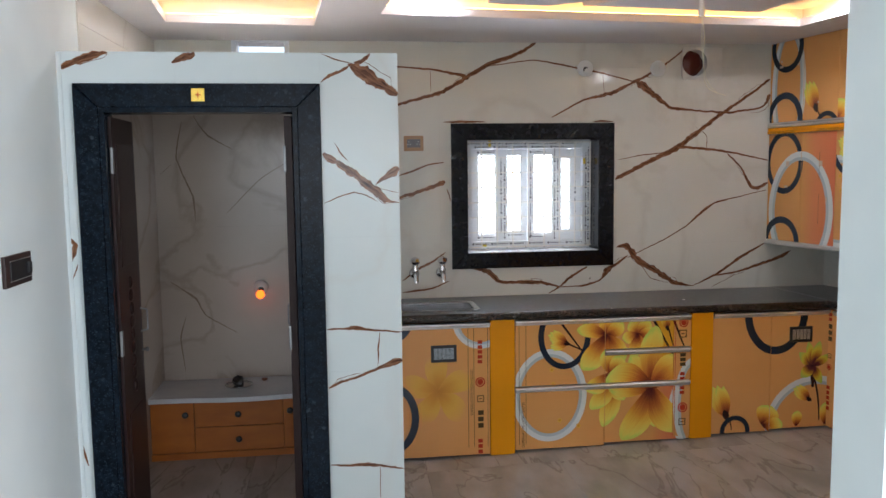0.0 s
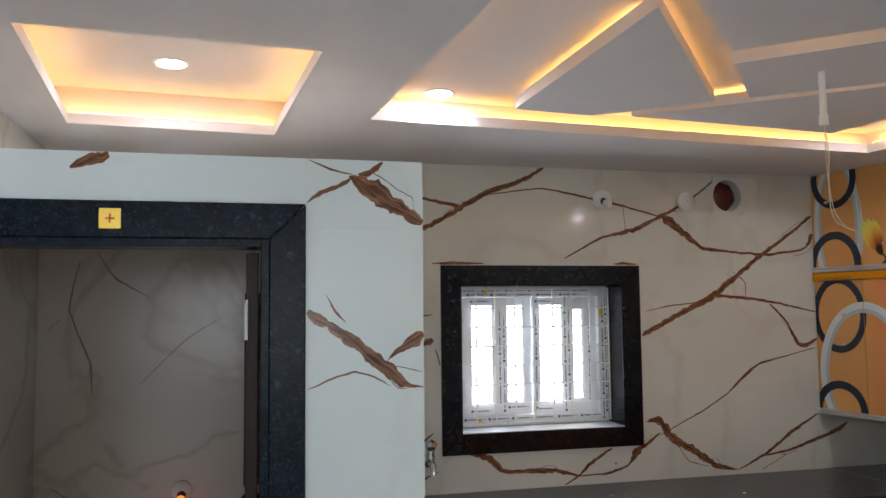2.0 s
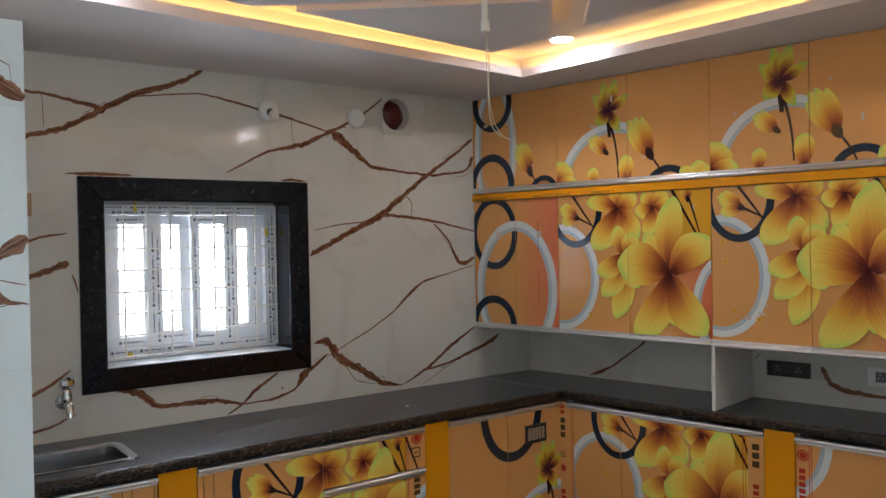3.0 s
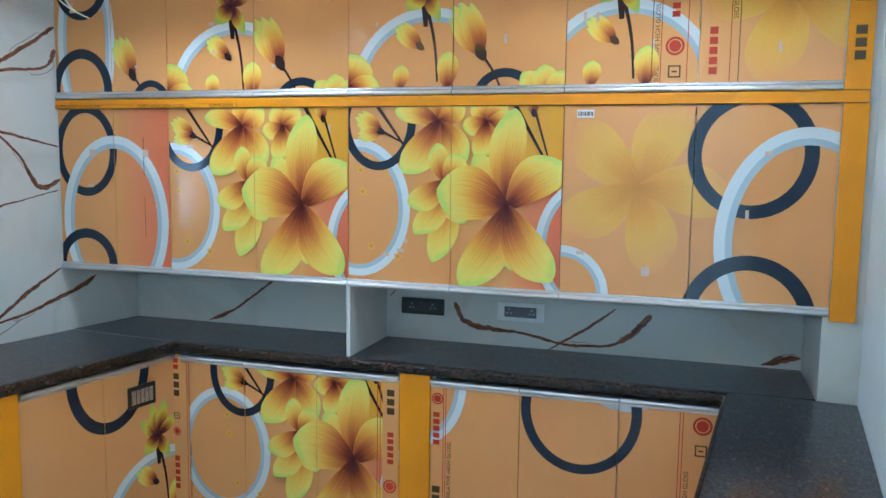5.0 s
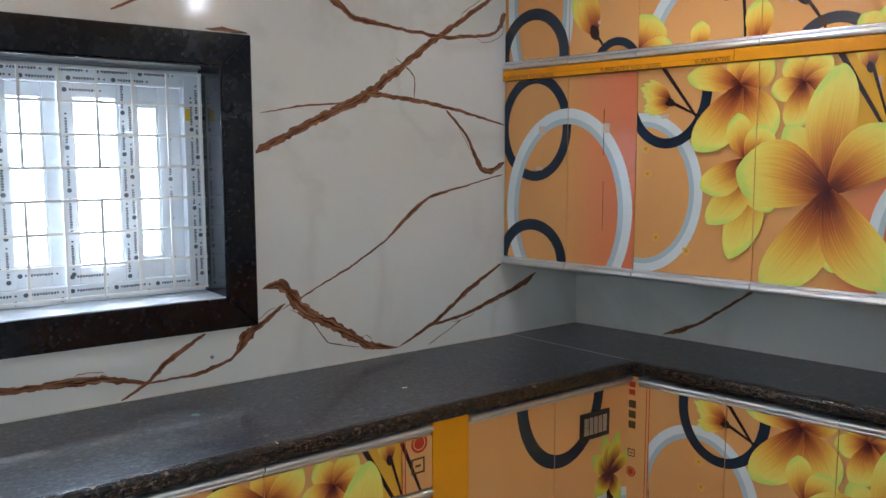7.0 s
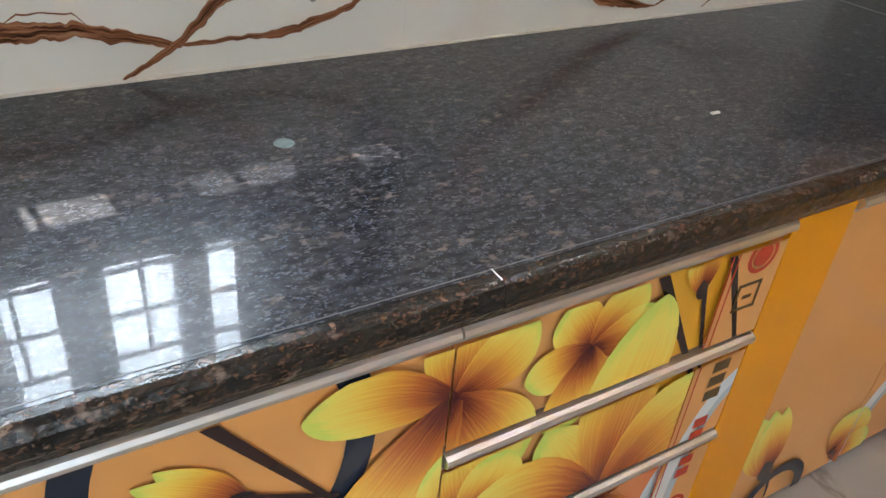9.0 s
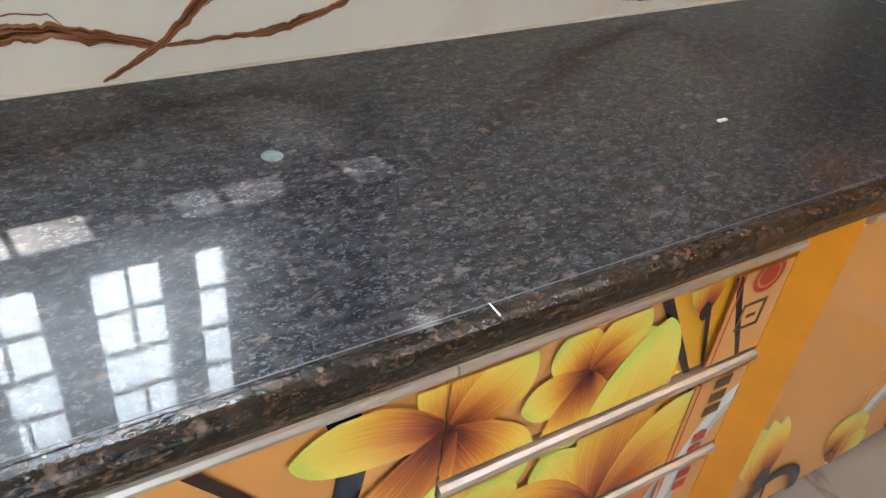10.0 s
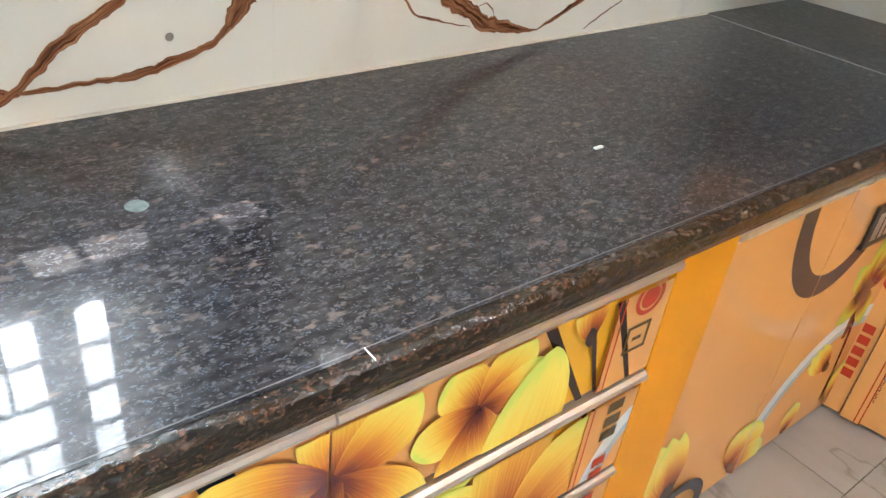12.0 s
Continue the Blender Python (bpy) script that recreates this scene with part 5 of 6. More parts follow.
lettering("SUPERLATIVE HIGH GLOSS", 0.024, pose(1.22 - 0.72, -0.0045, 0.2) @ upright, sinkcab)
lettering("SUPERLATIVE HIGH GLOSS", 0.024, pose(1.538 - 1.482, -0.0045, -0.02) @ upright, drawercab)
for a in (1.328, 2.603):
    post = thing("filler_post", NB @ pose(a, 0, 0), "amber laminate filler post between base cabinets", "trim", "filler posts")
    part("board", boxed(0.0, 0.150 if a < 2 else 0.142, -0.010, 0.10, foot(a + 0.07), 0.795, 0.0015), AMBER, post)


def grille(cab, a0, a1, z0, z1, org):
    g = part("vent_grille", boxed(a0 - org, a1 - org, -0.010, -0.003, z0, z1, 0.003), BLACK_PLASTIC, cab, "black plastic vent grille")
    rows, m = 9, 0.018
    for i in range(rows):
        z = z0 + m + (z1 - z0 - 2 * m) * (i + 0.5) / rows
        part("slat", boxed(a0 + m - org, a1 - m - org, -0.0118, -0.0095, z - 0.0024, z + 0.0024), SHADE_INK if cab.name.startswith("sink") else ALU, g)
    for i in range(1, 5):
        a = a0 + m + (a1 - a0 - 2 * m) * i / 5
        part("divider", boxed(a - 0.0016 - org, a + 0.0016 - org, -0.0126, -0.0096, z0 + m, z1 - m), BLACK_PLASTIC, g)


grille(sinkcab, 0.966, 1.122, 0.537, 0.641, 0.72)
grille(cornercab, 3.259, 3.413, 0.569, 0.67, 2.748)

# ---- window, taps and small fittings ----
W0, W1, Z0, Z1 = WIN[0] + 0.005, WIN[1] - 0.005, WIN[2] + 0.005, WIN[3] - 0.005
YF = 5.372
for s in ((W0, W0 + 0.055, Z0, Z1), (W1 - 0.055, W1, Z0, Z1), (W0 + 0.055, W1 - 0.055, Z0, Z0 + 0.055), (W0 + 0.055, W1 - 0.055, Z1 - 0.055, Z1)):
    part("window_frame", boxed(s[0], s[1], YF, YF + 0.07, s[2], s[3], 0.003), UPVC, win_frame, "white plastic window frame with grey film print")


def sash(x0, x1, y, left, right, low=0.055, high=0.045):
    """A sliding sash between the frame rails; left and right are the widths of its stiles."""
    a, b = Z0 + 0.056, Z1 - 0.056
    bm = bmesh.new()
    for q in ((x0, x0 + left, a, b), (x1 - right, x1, a, b), (x0 + left, x1 - right, a, a + low), (x0 + left, x1 - right, b - high, b)):
        box(bm, q[0], q[1], y, y + 0.024, q[2], q[3], 0.003)
    s = part("sash", bm, UPVC, win_frame)
    for q, (u, v) in enumerate(((x0 + left, x0 + left + 0.008), (x1 - right - 0.008, x1 - right))):
        part("glazing_bead", boxed(u, v, y + 0.004, y + 0.02, a + low, b - high, 0.002), WHITE_PLASTIC, s)
    p = part("pane", boxed(x0 + left + 0.008, x1 - right - 0.008, y + 0.010, y + 0.014, a + low, b - high), glass, s)
    p.visible_shadow = False
    return s


sash(W0 + 0.056, 1.605, YF + 0.006, 0.045, 0.080)
sash(1.752, 1.992, YF + 0.006, 0.036, 0.062)
sash(1.56, 1.756, YF + 0.034, 0.045, 0.046, 0.07)
sash(1.94, W1 - 0.056, YF + 0.034, 0.05, 0.075, 0.075, 0.07)


def film_word(x, y, z, upright, size=0.0085):
    """One printed trade word on the protective film: a round mark and a row of plain bars."""
    bm = bmesh.new()
    cyl(bm, size * 0.85, 0, 0.0006, 14, pose(0, 0.0006, 0, 90, 0, 0))
    for k in range(10):
        a = 0.014 + k * 0.0082
        box(bm, a, a + 0.0058, 0, 0.0006, -size * (0.46 if k % 3 else 0.3), size * 0.46)
    cyl(bm, size * 0.4, 0, 0.0006, 8, pose(0.106, 0.0006, 0, 90, 0, 0))
    ob = part("film_mark", bm, FILM_INK, win_frame)
    ob.matrix_world = pose(x, y, z, 0, -90 if upright else 0, 0)


for x, y, z0, z1 in ((W1 - 0.030, YF - 0.0008, 1.15, 1.80), (W1 - 0.012, YF - 0.0008, 1.19, 1.82), (W0 + 0.028, YF - 0.0008, 1.16, 1.80), (1.560, YF + 0.0052, 1.25, 1.76),
                     (1.584, YF + 0.0052, 1.21, 1.70), (1.770, YF + 0.0052, 1.22, 1.74), (1.942, YF + 0.0052, 1.20, 1.74), (1.964, YF + 0.0052, 1.26, 1.76), (2.098, YF + 0.0332, 1.25, 1.70)):
    z = z0
    while z < z1:
        film_word(x, y, z, True)
        z += 0.134
for y, z, x0, x1 in ((YF - 0.0008, Z0 + 0.014, 1.33, 2.08), (YF - 0.0008, Z0 + 0.038, 1.36, 2.06), (YF + 0.0052, Z0 + 0.082, 1.40, 1.50), (YF + 0.0052, Z0 + 0.082, 1.765, 1.86),
                     (YF - 0.0008, Z1 - 0.018, 1.33, 2.06), (YF - 0.0008, Z1 - 0.042, 1.38, 2.02), (YF + 0.0052, Z1 - 0.078, 1.40, 1.48), (YF + 0.0052, Z1 - 0.078, 1.77, 1.86), (YF + 0.0332, Z0 + 0.094, 1.62, 1.66)):
    x = x0
    while x < x1:
        film_word(x, y, z, False)
        x += 0.134
for x, z in ((1.47, Z1 - 0.040), (W1 - 0.052, Z1 - 0.165), (1.42, Z0 + 0.014), (W0 + 0.012, Z0 + 0.12)):
    part("sticker", boxed(x, x + 0.034 if z < Z0 + 0.1 else x + 0.018, YF - 0.0022, YF - 0.0014, z, z + (0.02 if z < Z0 + 0.1 else 0.04)), YELLOW_TAPE, win_frame, "small yellow film sticker")

grill = thing("window_grille", NORTH, "cream-painted steel bar grille inside the window", "window grille")
YG = 5.345
GREY = mat("cream_enamel", (0.82, 0.80, 0.76), 0.4, second=(0.76, 0.74, 0.70), scale=20)
zs = [Z0 + 0.018 + k * (Z1 - Z0 - 0.030) / 7 for k in range(8)]
xs = [W0 + 0.010 + k * (W1 - W0 - 0.020) / 8 for k in range(9)]
for z in zs:
    part("bar", boxed(W0 + 0.001, W1 - 0.001, YG - 0.0045, YG + 0.0045, z - 0.0045, z + 0.0045, 0.0015), GREY, grill)
for i, x in enumerate(xs):
    for a, b in (((0, 7),) if i in (0, 8) else ((0, 3), (4, 7))):
        part("upright", boxed(x - 0.0045, x + 0.0045, YG - 0.011, YG - 0.0046, zs[a], zs[b], 0.0015), GREY, grill)

slot_frame = thing("window_2", NORTH, "small high ventilation window with grey frame", "window", kind="structure")
for s in ((SLOT[0], SLOT[0] + 0.03, SLOT[2], SLOT[3]), (SLOT[1] - 0.03, SLOT[1], SLOT[2], SLOT[3]), (SLOT[0] + 0.03, SLOT[1] - 0.03, SLOT[2], SLOT[2] + 0.03), (SLOT[0] + 0.03, SLOT[1] - 0.03, SLOT[3] - 0.012, SLOT[3])):
    part("frame", boxed(s[0], s[1], 5.19, 5.34, s[2], s[3], 0.002), UPVC, slot_frame)
p = part("pane", boxed(SLOT[0] + 0.03, SLOT[1] - 0.03, 5.30, 5.304, SLOT[2] + 0.03, SLOT[3] - 0.012), glass, slot_frame)
p.visible_shadow = False

# exhaust hole: a cut pipe in a plaster patch, stuffed with coloured wrapping
vent = thing("exhaust_vent", NORTH, "round exhaust hole in a plaster patch, stuffed with red wrapping", "vent")
bm = bmesh.new()
C, R, n = (2.872, 2.392), 0.09, 40
outer = [(2.783, 2.28), (3.068, 2.28), (3.068, 2.497), (2.783, 2.497)]
ring_i = [bm.verts.new((C[0] + R * math.cos(2 * math.pi * i / n), 5.192, C[1] + R * math.sin(2 * math.pi * i / n))) for i in range(n)]


def to_edge(a):
    ca, sa = math.cos(a), math.sin(a)
    ts = []
    for num, den in (((3.068 if ca > 0 else 2.783) - C[0], ca), ((2.497 if sa > 0 else 2.28) - C[1], sa)):
        if abs(den) > 1e-6:
            ts.append(num / den)
    t = min(ts)
    return (C[0] + ca * t, C[1] + sa * t)


ring_o = [bm.verts.new((to_edge(2 * math.pi * i / n)[0], 5.192, to_edge(2 * math.pi * i / n)[1])) for i in range(n)]
ring_b = [bm.verts.new((v.co.x, 5.32, v.co.z)) for v in ring_i]
rim_b = [bm.verts.new((v.co.x, 5.1995, v.co.z)) for v in ring_o]
for i in range(n):
    j = (i + 1) % n
    bm.faces.new((ring_i[i], ring_o[i], ring_o[j], ring_i[j]))
    bm.faces.new((ring_b[i], ring_i[i], ring_i[j], ring_b[j]))
    bm.faces.new((ring_o[i], rim_b[i], rim_b[j], ring_o[j]))
bmesh.ops.recalc_face_normals(bm, faces=bm.faces)
part("patch", bm, mat("rough_plaster", (0.66, 0.63, 0.58), 0.85, second=(0.55, 0.52, 0.48), scale=14, bump=0.3, bump_scale=30), vent)
bm = bmesh.new()
bmesh.ops.create_icosphere(bm, subdivisions=4, radius=0.085)
for v in bm.verts:
    v.co *= 1 + 0.12 * noise.noise(v.co * 25)
    v.co.y *= 0.5
bmesh.ops.translate(bm, vec=(C[0], 5.26, C[1]), verts=bm.verts)
part("wrapping", bm, RED_CLOTH, vent, "crumpled red and gold wrapping")


def holder(x, z, bulb):
    h = thing("lamp_holder", pose(x, 5.2, z, 90, 0, 0), "white plastic batten lamp holder on the tiles", "lamp holder", "lamp holders")
    part("base", lathe(bmesh.new(), [(0.053, 0.0), (0.054, 0.01), (0.046, 0.02), (0.02, 0.025)]), WHITE_PLASTIC, h, smooth=True)
    if bulb:
        part("socket", lathe(bmesh.new(), [(0.019, 0.018), (0.019, 0.045), (0.015, 0.048)], 20, pose(0, 0, 0, 25, 0, 0)), BLACK_PLASTIC, h)
        part("bulb", lathe(bmesh.new(), [(0.012, 0.045), (0.02, 0.056), (0.026, 0.075), (0.02, 0.095), (0.004, 0.102)], 20, pose(0, 0, 0, 25, 0, 0)), WHITE_PLASTIC, h, smooth=True)
    else:
        part("hub", lathe(bmesh.new(), [(0.006, 0.018), (0.006, 0.024), (0.003, 0.025)]), BLACK_PLASTIC, h)


holder(2.10, 2.352, True)
holder(2.61, 2.352, False)


def socket_plate(m, w, h, plate, label, n=2):
    s = thing("wall_socket", m, label, "socket", "wall sockets")
    part("plate", boxed(-w / 2, w / 2, -0.012, 0, -h / 2, h / 2, 0.004), plate, s)
    dark = mat("socket_grey", (0.12, 0.12, 0.13), 0.3) if plate is not BLACK_PLASTIC else mat("socket_black", (0.03, 0.03, 0.032), 0.3)
    ins = part("insert", boxed(-w * 0.34, w * 0.34, -0.0145, -0.011, -h * 0.27, h * 0.27, 0.002), dark, s)
    pieces = n * 2 - 1
    for k in range(pieces):
        x = (k - (pieces - 1) / 2) * w * 0.72 / pieces
        if k % 2 == 0:
            for dx, dz in ((0, 0.012), (-0.009, -0.006), (0.009, -0.006)):
                part("pin_hole", cyl(bmesh.new(), 0.003, 0, 0.0006, 10, pose(x + dx, -0.0147, dz, 90, 0, 0)), ALU, ins)
        else:
            part("rocker", boxed(x - 0.012, x + 0.012, -0.018, -0.0143, -h * 0.24, h * 0.24, 0.002), dark, ins)
    return s


socket_plate(pose(0.938, 5.2, 1.862), 0.13, 0.10, BROWN_PLASTIC, "brown-framed switch socket on the veined tile", 2)
socket_plate(EAST @ pose(1.703, 0.44, 0.992), 0.215, 0.078, BLACK_PLASTIC, "black double socket plate on the backsplash", 2)
socket_plate(EAST @ pose(2.178, 0.44, 0.996), 0.22, 0.09, WHITE_PLASTIC, "white-framed double socket plate on the backsplash", 2)

sw = thing("light_switch", pose(-0.69, 2.88, 1.36, 0, 0, 90), "dark brown switch plate with key slot on the painted wall", "switch")
part("plate", boxed(-0.115, 0.115, -0.014, 0, -0.055, 0.055, 0.003), mat("dark_brown_plate", (0.03, 0.014, 0.012), 0.3), sw)
part("insert", boxed(-0.075, 0.085, -0.017, -0.013, -0.034, 0.034, 0.002), BLACK_PLASTIC, sw)
for z in (-0.036, 0.034):
    part("trim_line", boxed(-0.085, 0.095, -0.0185, -0.0165, z, z + 0.003), ALU, sw)
part("rocker", boxed(0.06, 0.085, -0.028, -0.016, -0.02, 0.02, 0.003), BLACK_PLASTIC, sw)


def tap(x):
    t = thing("water_tap", pose(x, 5.2, 1.0) @ Matrix.Scale(1.35, 4), "chrome bib tap on the tiles above the sink", "tap", "taps")
    part("flange", lathe(bmesh.new(), [(0.026, 0.0), (0.026, 0.004), (0.012, 0.01)], 20, pose(0, 0, 0, 90, 0, 0)), CHROME, t, smooth=True)
    tube("spout", [(0, -0.005, 0), (0, -0.05, 0), (0, -0.085, 0.006), (0, -0.10, -0.01), (0, -0.102, -0.035)], 0.012, CHROME, t)
    part("valve", lathe(bmesh.new(), [(0.016, 0.0), (0.018, 0.012), (0.012, 0.03), (0.015, 0.045)], 16, pose(0, -0.055, 0.008)), CHROME, t, smooth=True)
    part("knob", lathe(bmesh.new(), [(0.02, 0.045), (0.024, 0.055), (0.022, 0.07), (0.008, 0.078)], 8, pose(0, -0.055, 0.008)), CHROME, t)


tap(0.93)
tap(1.11)

sink = thing("kitchen_sink", pose(0, 0, CT), "stainless steel sink bowl set in the granite", "sink")
bm = bmesh.new()
x0, x1, y0, y1 = SINK
lv = [(0.0, 0.003), (0.022, 0.0035), (0.03, -0.004), (0.036, -0.15), (0.06, -0.175)]
rows = []
for o, z in lv:
    rnd_r = 0.05
    pts = []
    for cx, cy, a0 in ((x1 - o - rnd_r, y1 - o - rnd_r, 0), (x0 + o + rnd_r, y1 - o - rnd_r, 90), (x0 + o + rnd_r, y0 + o + rnd_r, 180), (x1 - o - rnd_r, y0 + o + rnd_r, 270)):
        for k in range(5):
            a = radians(a0 + k * 22.5)
            pts.append(bm.verts.new((cx + rnd_r * math.cos(a), cy + rnd_r * math.sin(a), z)))
    rows.append(pts)
for p, q in zip(rows, rows[1:]):
    for i in range(len(p)):
        bm.faces.new((p[i], p[(i + 1) % len(p)], q[(i + 1) % len(p)], q[i]))
bm.faces.new(rows[-1])
bmesh.ops.recalc_face_normals(bm, faces=bm.faces)
part("bowl", bm, STEEL, sink)
part("drain", lathe(bmesh.new(), [(0.04, -0.1745), (0.038, -0.172), (0.02, -0.1735)], 20, pose((x0 + x1) / 2, (y0 + y1) / 2, 0)), CHROME, sink)

# a reflection laid on as a pale disc, and a chip of debris on the worktop
spot = part("paint_spot", lathe(bmesh.new(), [(0.014, 0.0), (0.0135, 0.0006), (0.009, 0.0008)], 18, pose(1.991, 4.936, CT)), mat("pale_teal_reflection", (0.20, 0.27, 0.27), 0.7, second=(0.07, 0.10, 0.11), scale=120))
tagged(spot, "pale reflection in the granite, laid on as a thin disc", "stain")
chip = part("tile_chip", boxed(2.636, 2.654, 4.791, 4.797, CT, CT + 0.003, 0.001), WHITE_PLASTIC)
tagged(chip, "white chip of tile lying on the granite", "debris")

# pendant conduit and loose cable below the ceiling
rod = thing("fan_conduit", pose(2.112, 3.476, H + 0.04), "white conduit with a loose cream cable hanging from the ceiling", "conduit")
part("pipe", cyl(bmesh.new(), 0.011, -0.17, 0.0, 16), WHITE_PLASTIC, rod)
part("collar", cyl(bmesh.new(), 0.015, -0.185, -0.15, 16), WHITE_PLASTIC, rod)
tube("wire", [(0.0, 0, -0.18), (0.02, 0, -0.26), (0.015, 0.01, -0.38), (0.03, 0.02, -0.5), (0.09, 0.03, -0.53), (0.14, 0.03, -0.54)], 0.0018, CABLE, rod)
tube("wire", [(0.004, 0, -0.18), (0.0, 0, -0.28), (0.02, 0.01, -0.42), (0.05, 0.02, -0.5), (0.1, 0.03, -0.53)], 0.0016, CABLE, rod)

# ---- prayer room ----


def leaf(x, swing, flip):
    d = thing("door_leaf", pose(x, 3.475, 0, 0, 0, swing), "dark carved teak door leaf, open inwards", "door", "prayer room doors")
    s = -1 if flip else 1
    lo, hi = sorted((0.0, s * 0.385))
    part("panel", boxed(lo, hi, -0.017, 0.017, 0.018, 1.93, 0.003), DARK_WOOD, d)
    for face in (-1, 1):
        for z0, z1 in ((0.12, 0.62), (1.28, 1.82)):
            a, b = sorted((s * 0.06, s * 0.325))
            fr = part("moulding", boxed(a, b, face * 0.017 - 0.004, face * 0.017 + 0.004, z0, z1, 0.004), DARK_WOOD, d)
        for k in range(9):
            z = 0.72 + k * 0.06
            bm = bmesh.new()
            bmesh.ops.create_uvsphere(bm, u_segments=10, v_segments=6, radius=0.03)
            for v in bm.verts:
                v.co = Vector((v.co.x * (0.7 + 0.5 * (k % 2)), v.co.y * 0.35, v.co.z))
            bmesh.ops.translate(bm, vec=(s * 0.19, face * 0.019, z), verts=bm.verts)
            part("carving", bm, DARK_WOOD, d, smooth=True)
    tube("pull", [(s * 0.36, -0.016, 0.94), (s * 0.36, -0.044, 0.945), (s * 0.36, -0.048, 0.95), (s * 0.36, -0.048, 1.04), (s * 0.36, -0.044, 1.045), (s * 0.36, -0.016, 1.05)], 0.004, HINGE, d)
    part("knob", lathe(bmesh.new(), [(0.006, 0.0), (0.006, 0.014), (0.012, 0.02), (0.011, 0.028), (0.004, 0.032)], 14, pose(s * 0.36, -0.017, 0.85, 90, 0, 0)), HINGE, d, smooth=True)
    for z in (0.90, 1.69):
        part("hinge", boxed(-0.014, 0.014, -0.022, -0.012, z, z + 0.11, 0.001), HINGE, d, "steel butt hinge")
    return d


leaf(-0.519, 91, False)
leaf(0.234, -90, True)

badge = thing("door_badge", pose(-0.13, 3.418, 2.015), "small gold foil plaque with a red emblem over the door", "plaque")
part("foil", boxed(-0.027, 0.027, -0.003, 0.0, -0.027, 0.027, 0.001), GOLD, badge)
for q in ((-0.012, 0.012, -0.002, 0.002), (-0.002, 0.002, -0.012, 0.012)):
    part("emblem", boxed(q[0], q[1], -0.0042, -0.003, q[2], q[3]), RED_INK, badge)

altar = thing("altar_cabinet", pose(0, 4.61, 0), "low orange veneered altar cabinet with drawers, in the prayer room", "cabinet")
part("body", boxed(-0.678, 0.588, 0.02, 0.40, 0.0125, 0.355), ORANGE_WOOD, altar)
part("plinth", boxed(-0.678, 0.588, -0.004, 0.02, 0.0125, 0.05, 0.002), ORANGE_WOOD, altar)
for a, b, z0, z1, nm in ((-0.675, -0.43, 0.055, 0.35, "door"), (0.088, 0.585, 0.055, 0.35, "door"), (-0.426, 0.084, 0.205, 0.35, "drawer"), (-0.426, 0.084, 0.055, 0.2, "drawer")):
    d = part(nm, boxed(a, b, 0.0, 0.019, z0, z1, 0.003), ORANGE_WOOD, altar)
    kx = -0.475 if a < -0.6 else 0.125 if a > 0 else -0.175
    kz = 0.285 if nm == "door" else (z0 + z1) / 2
    part("knob", lathe(bmesh.new(), [(0.008, 0.0), (0.008, 0.008), (0.017, 0.014), (0.019, 0.022), (0.012, 0.028)], 16, pose(kx, 0.0, kz, 90, 0, 0)), BLACK_PLASTIC, d, smooth=True)
bm = bmesh.new()
n = 24
pts = [(-0.68, 0.41)] + [(-0.68 + 1.27 * i / n, -0.01 - 0.035 * math.exp(-((i / n - 0.42) / 0.2) ** 2)) for i in range(n + 1)] + [(0.59, 0.41)]
prism(bm, pts, 0.357, 0.385)
part("top", bm, MARBLE_TOP, altar, "grey marble top with a bowed front")

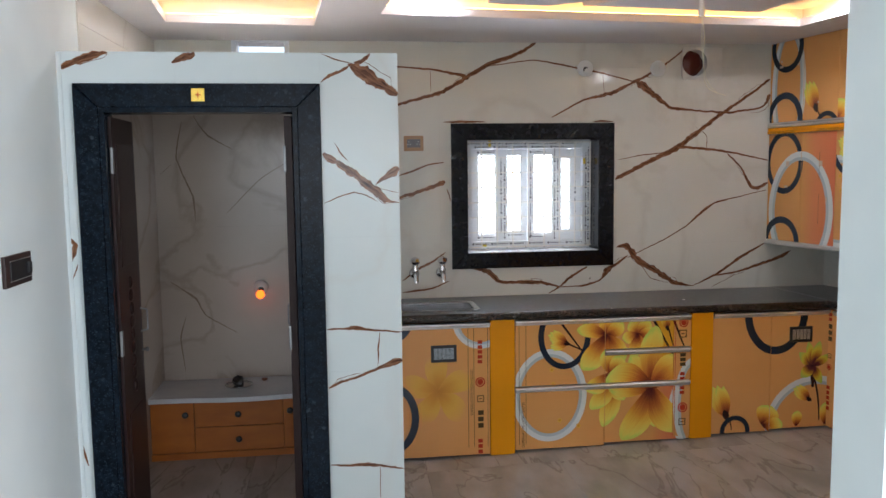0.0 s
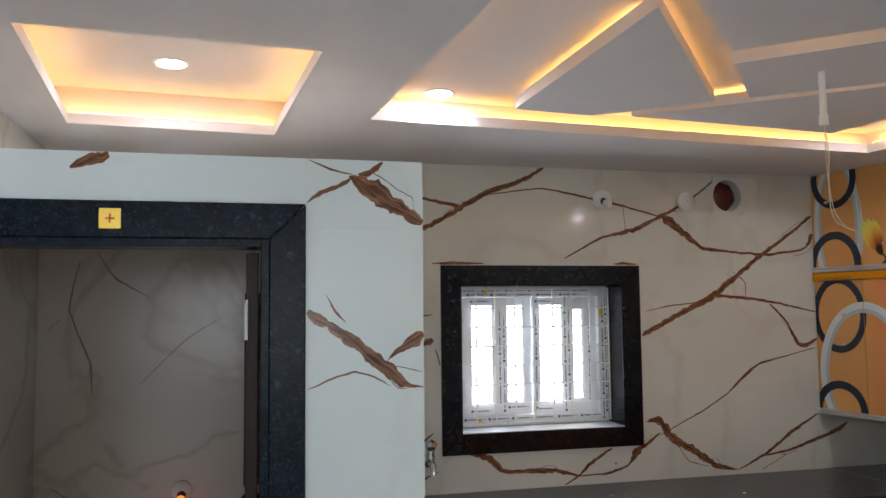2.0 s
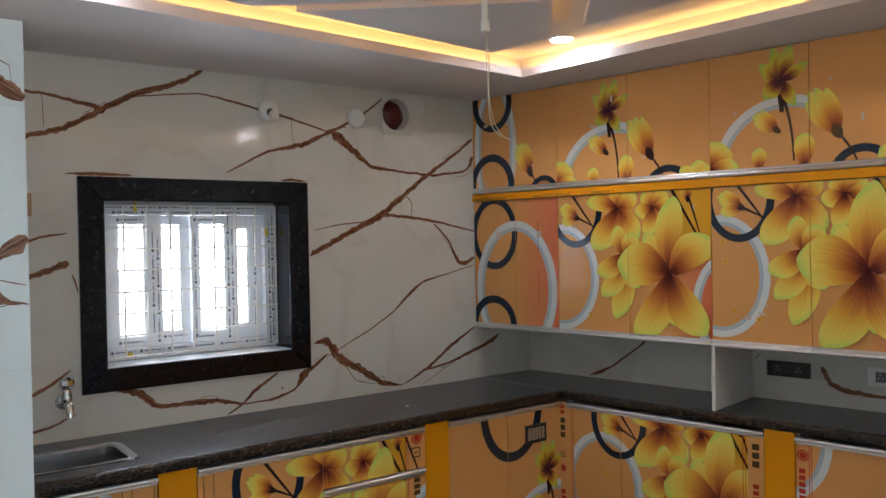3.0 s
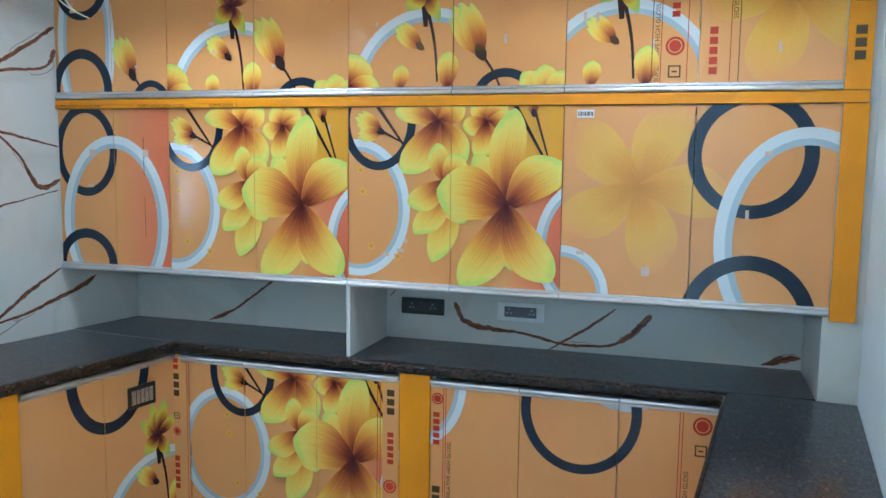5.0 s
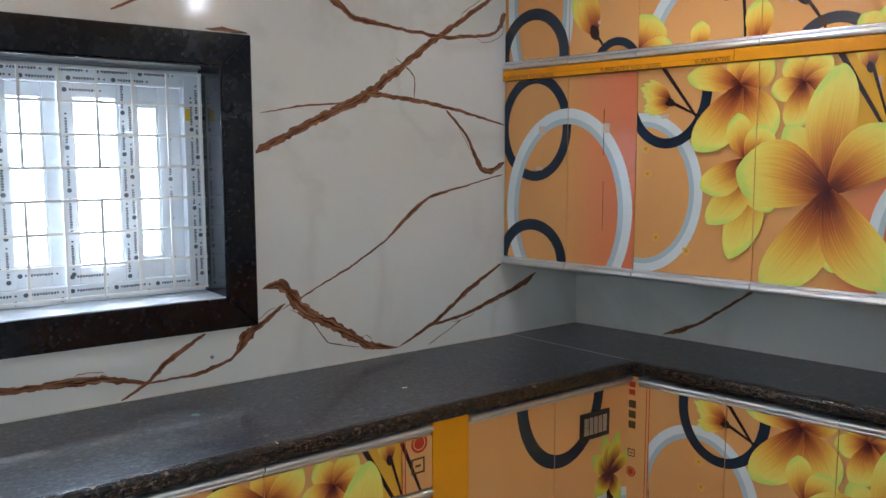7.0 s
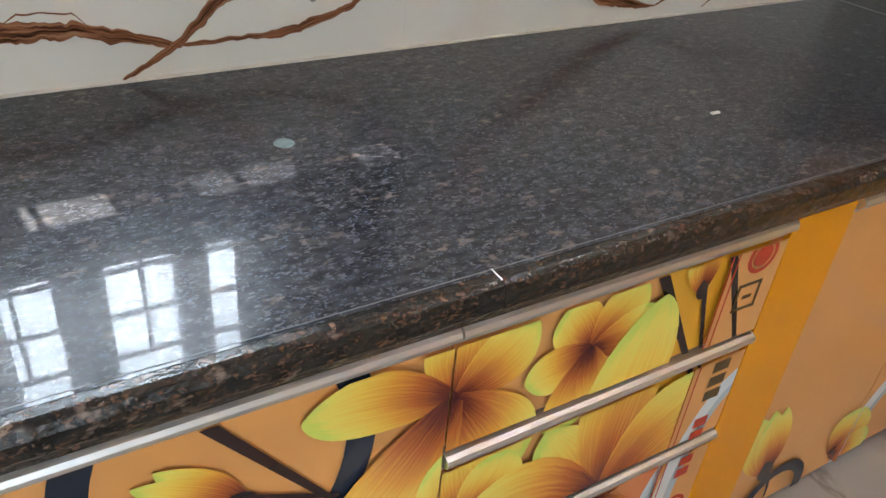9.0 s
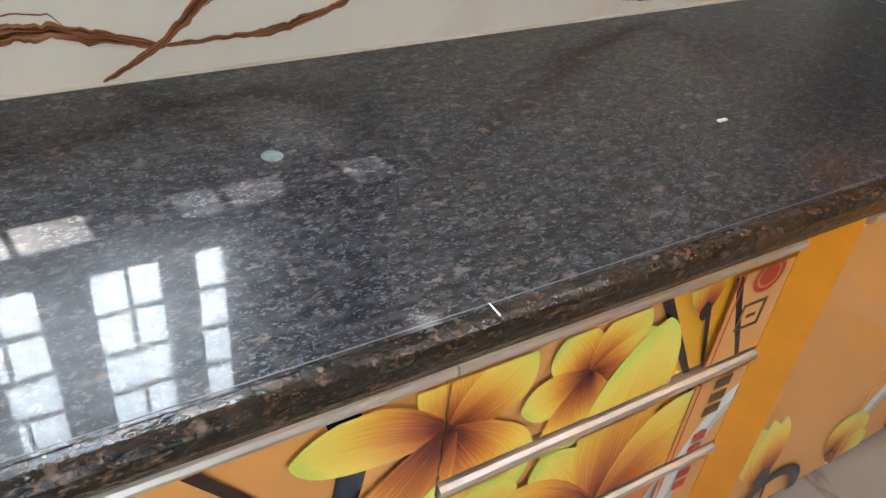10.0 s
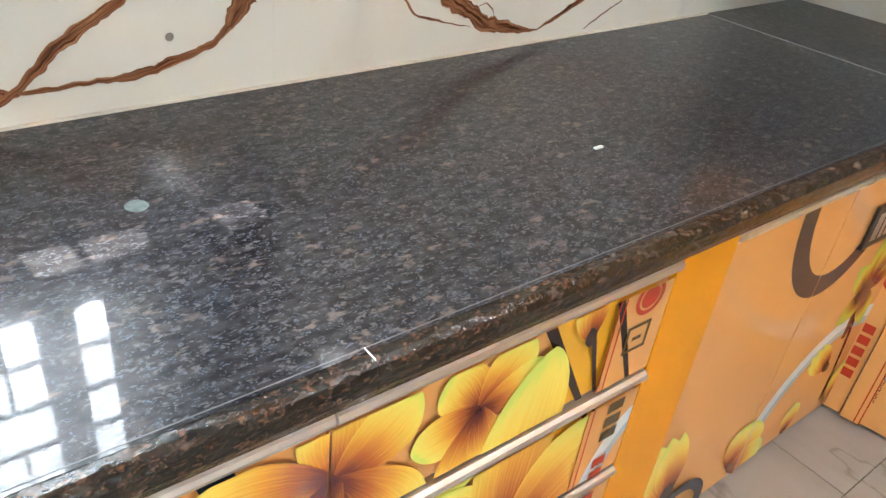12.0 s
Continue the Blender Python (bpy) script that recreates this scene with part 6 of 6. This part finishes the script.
plate = thing("offering_plate", pose(-0.19, 4.80, 0.385), "small steel plate with dark charred offerings on the marble", "plate")
part("dish", lathe(bmesh.new(), [(0.045, 0.0), (0.07, 0.006), (0.085, 0.016), (0.083, 0.018), (0.06, 0.008), (0.02, 0.005)], 28), STEEL, plate, smooth=True)
bm = bmesh.new()
bmesh.ops.create_icosphere(bm, subdivisions=3, radius=0.035)
for v in bm.verts:
    v.co *= 1 + 0.5 * noise.noise(v.co * 40)
    v.co.z += 0.035
part("embers", bm, BLACK_PLASTIC, plate)
dp = part("clay_lamp", lathe(bmesh.new(), [(0.012, 0.0), (0.02, 0.008), (0.018, 0.012), (0.01, 0.009)], 16, pose(-0.05, 4.93, 0.385)), mat("clay", (0.25, 0.1, 0.05), 0.8, second=(0.2, 0.08, 0.04), scale=30), smooth=True)
tagged(dp, "tiny brown clay lamp on the marble", "oil lamp")

bl = thing("night_lamp", pose(-0.062, 5.05, 0.96, 90, 0, 0), "glowing orange night bulb in a white holder", "wall lamp")
part("holder", lathe(bmesh.new(), [(0.045, 0.0), (0.046, 0.01), (0.038, 0.018), (0.02, 0.03)], 24), WHITE_PLASTIC, bl, smooth=True)
part("socket", lathe(bmesh.new(), [(0.02, 0.03), (0.02, 0.055), (0.016, 0.058)], 20, pose(0, -0.0, 0, 25, 0, 0)), BLACK_PLASTIC, bl)
part("bulb", lathe(bmesh.new(), [(0.014, 0.055), (0.022, 0.068), (0.027, 0.086), (0.02, 0.105), (0.004, 0.112)], 20, pose(0, 0, 0, 25, 0, 0)), RED_BULB, bl, smooth=True)

# ---- outside the window ----
house = thing("neighbour_house", pose(0, 8.6, -0.4), "pink plastered house across the yard", "house")
part("wall", boxed(-6, 8, 0, 0.3, 0, 3.0), OUTSIDE, house)
part("parapet", boxed(-6.1, 8.1, -0.08, 0.38, 3.0, 3.25, 0.02), OUTSIDE, house)

tagged(part("sunshade", boxed(0.7, 2.8, 5.461, 6.085, 2.10, 2.17, 0.008), mat("weathered_concrete", (0.40, 0.38, 0.35), 0.85, second=(0.30, 0.28, 0.26), scale=4, bump=0.2)), "concrete sunshade slab over the kitchen window", "sunshade", kind="structure")

bead = part("sealant_bead", prism(bmesh.new(), [(-0.69, 3.44), (-0.69, 3.425), (-0.684, 3.428), (-0.678, 3.434), (-0.675, 3.44)], -0.1, 2.19), PAINT)
tagged(bead, "painted plaster bead in the corner", "trim", kind="structure")
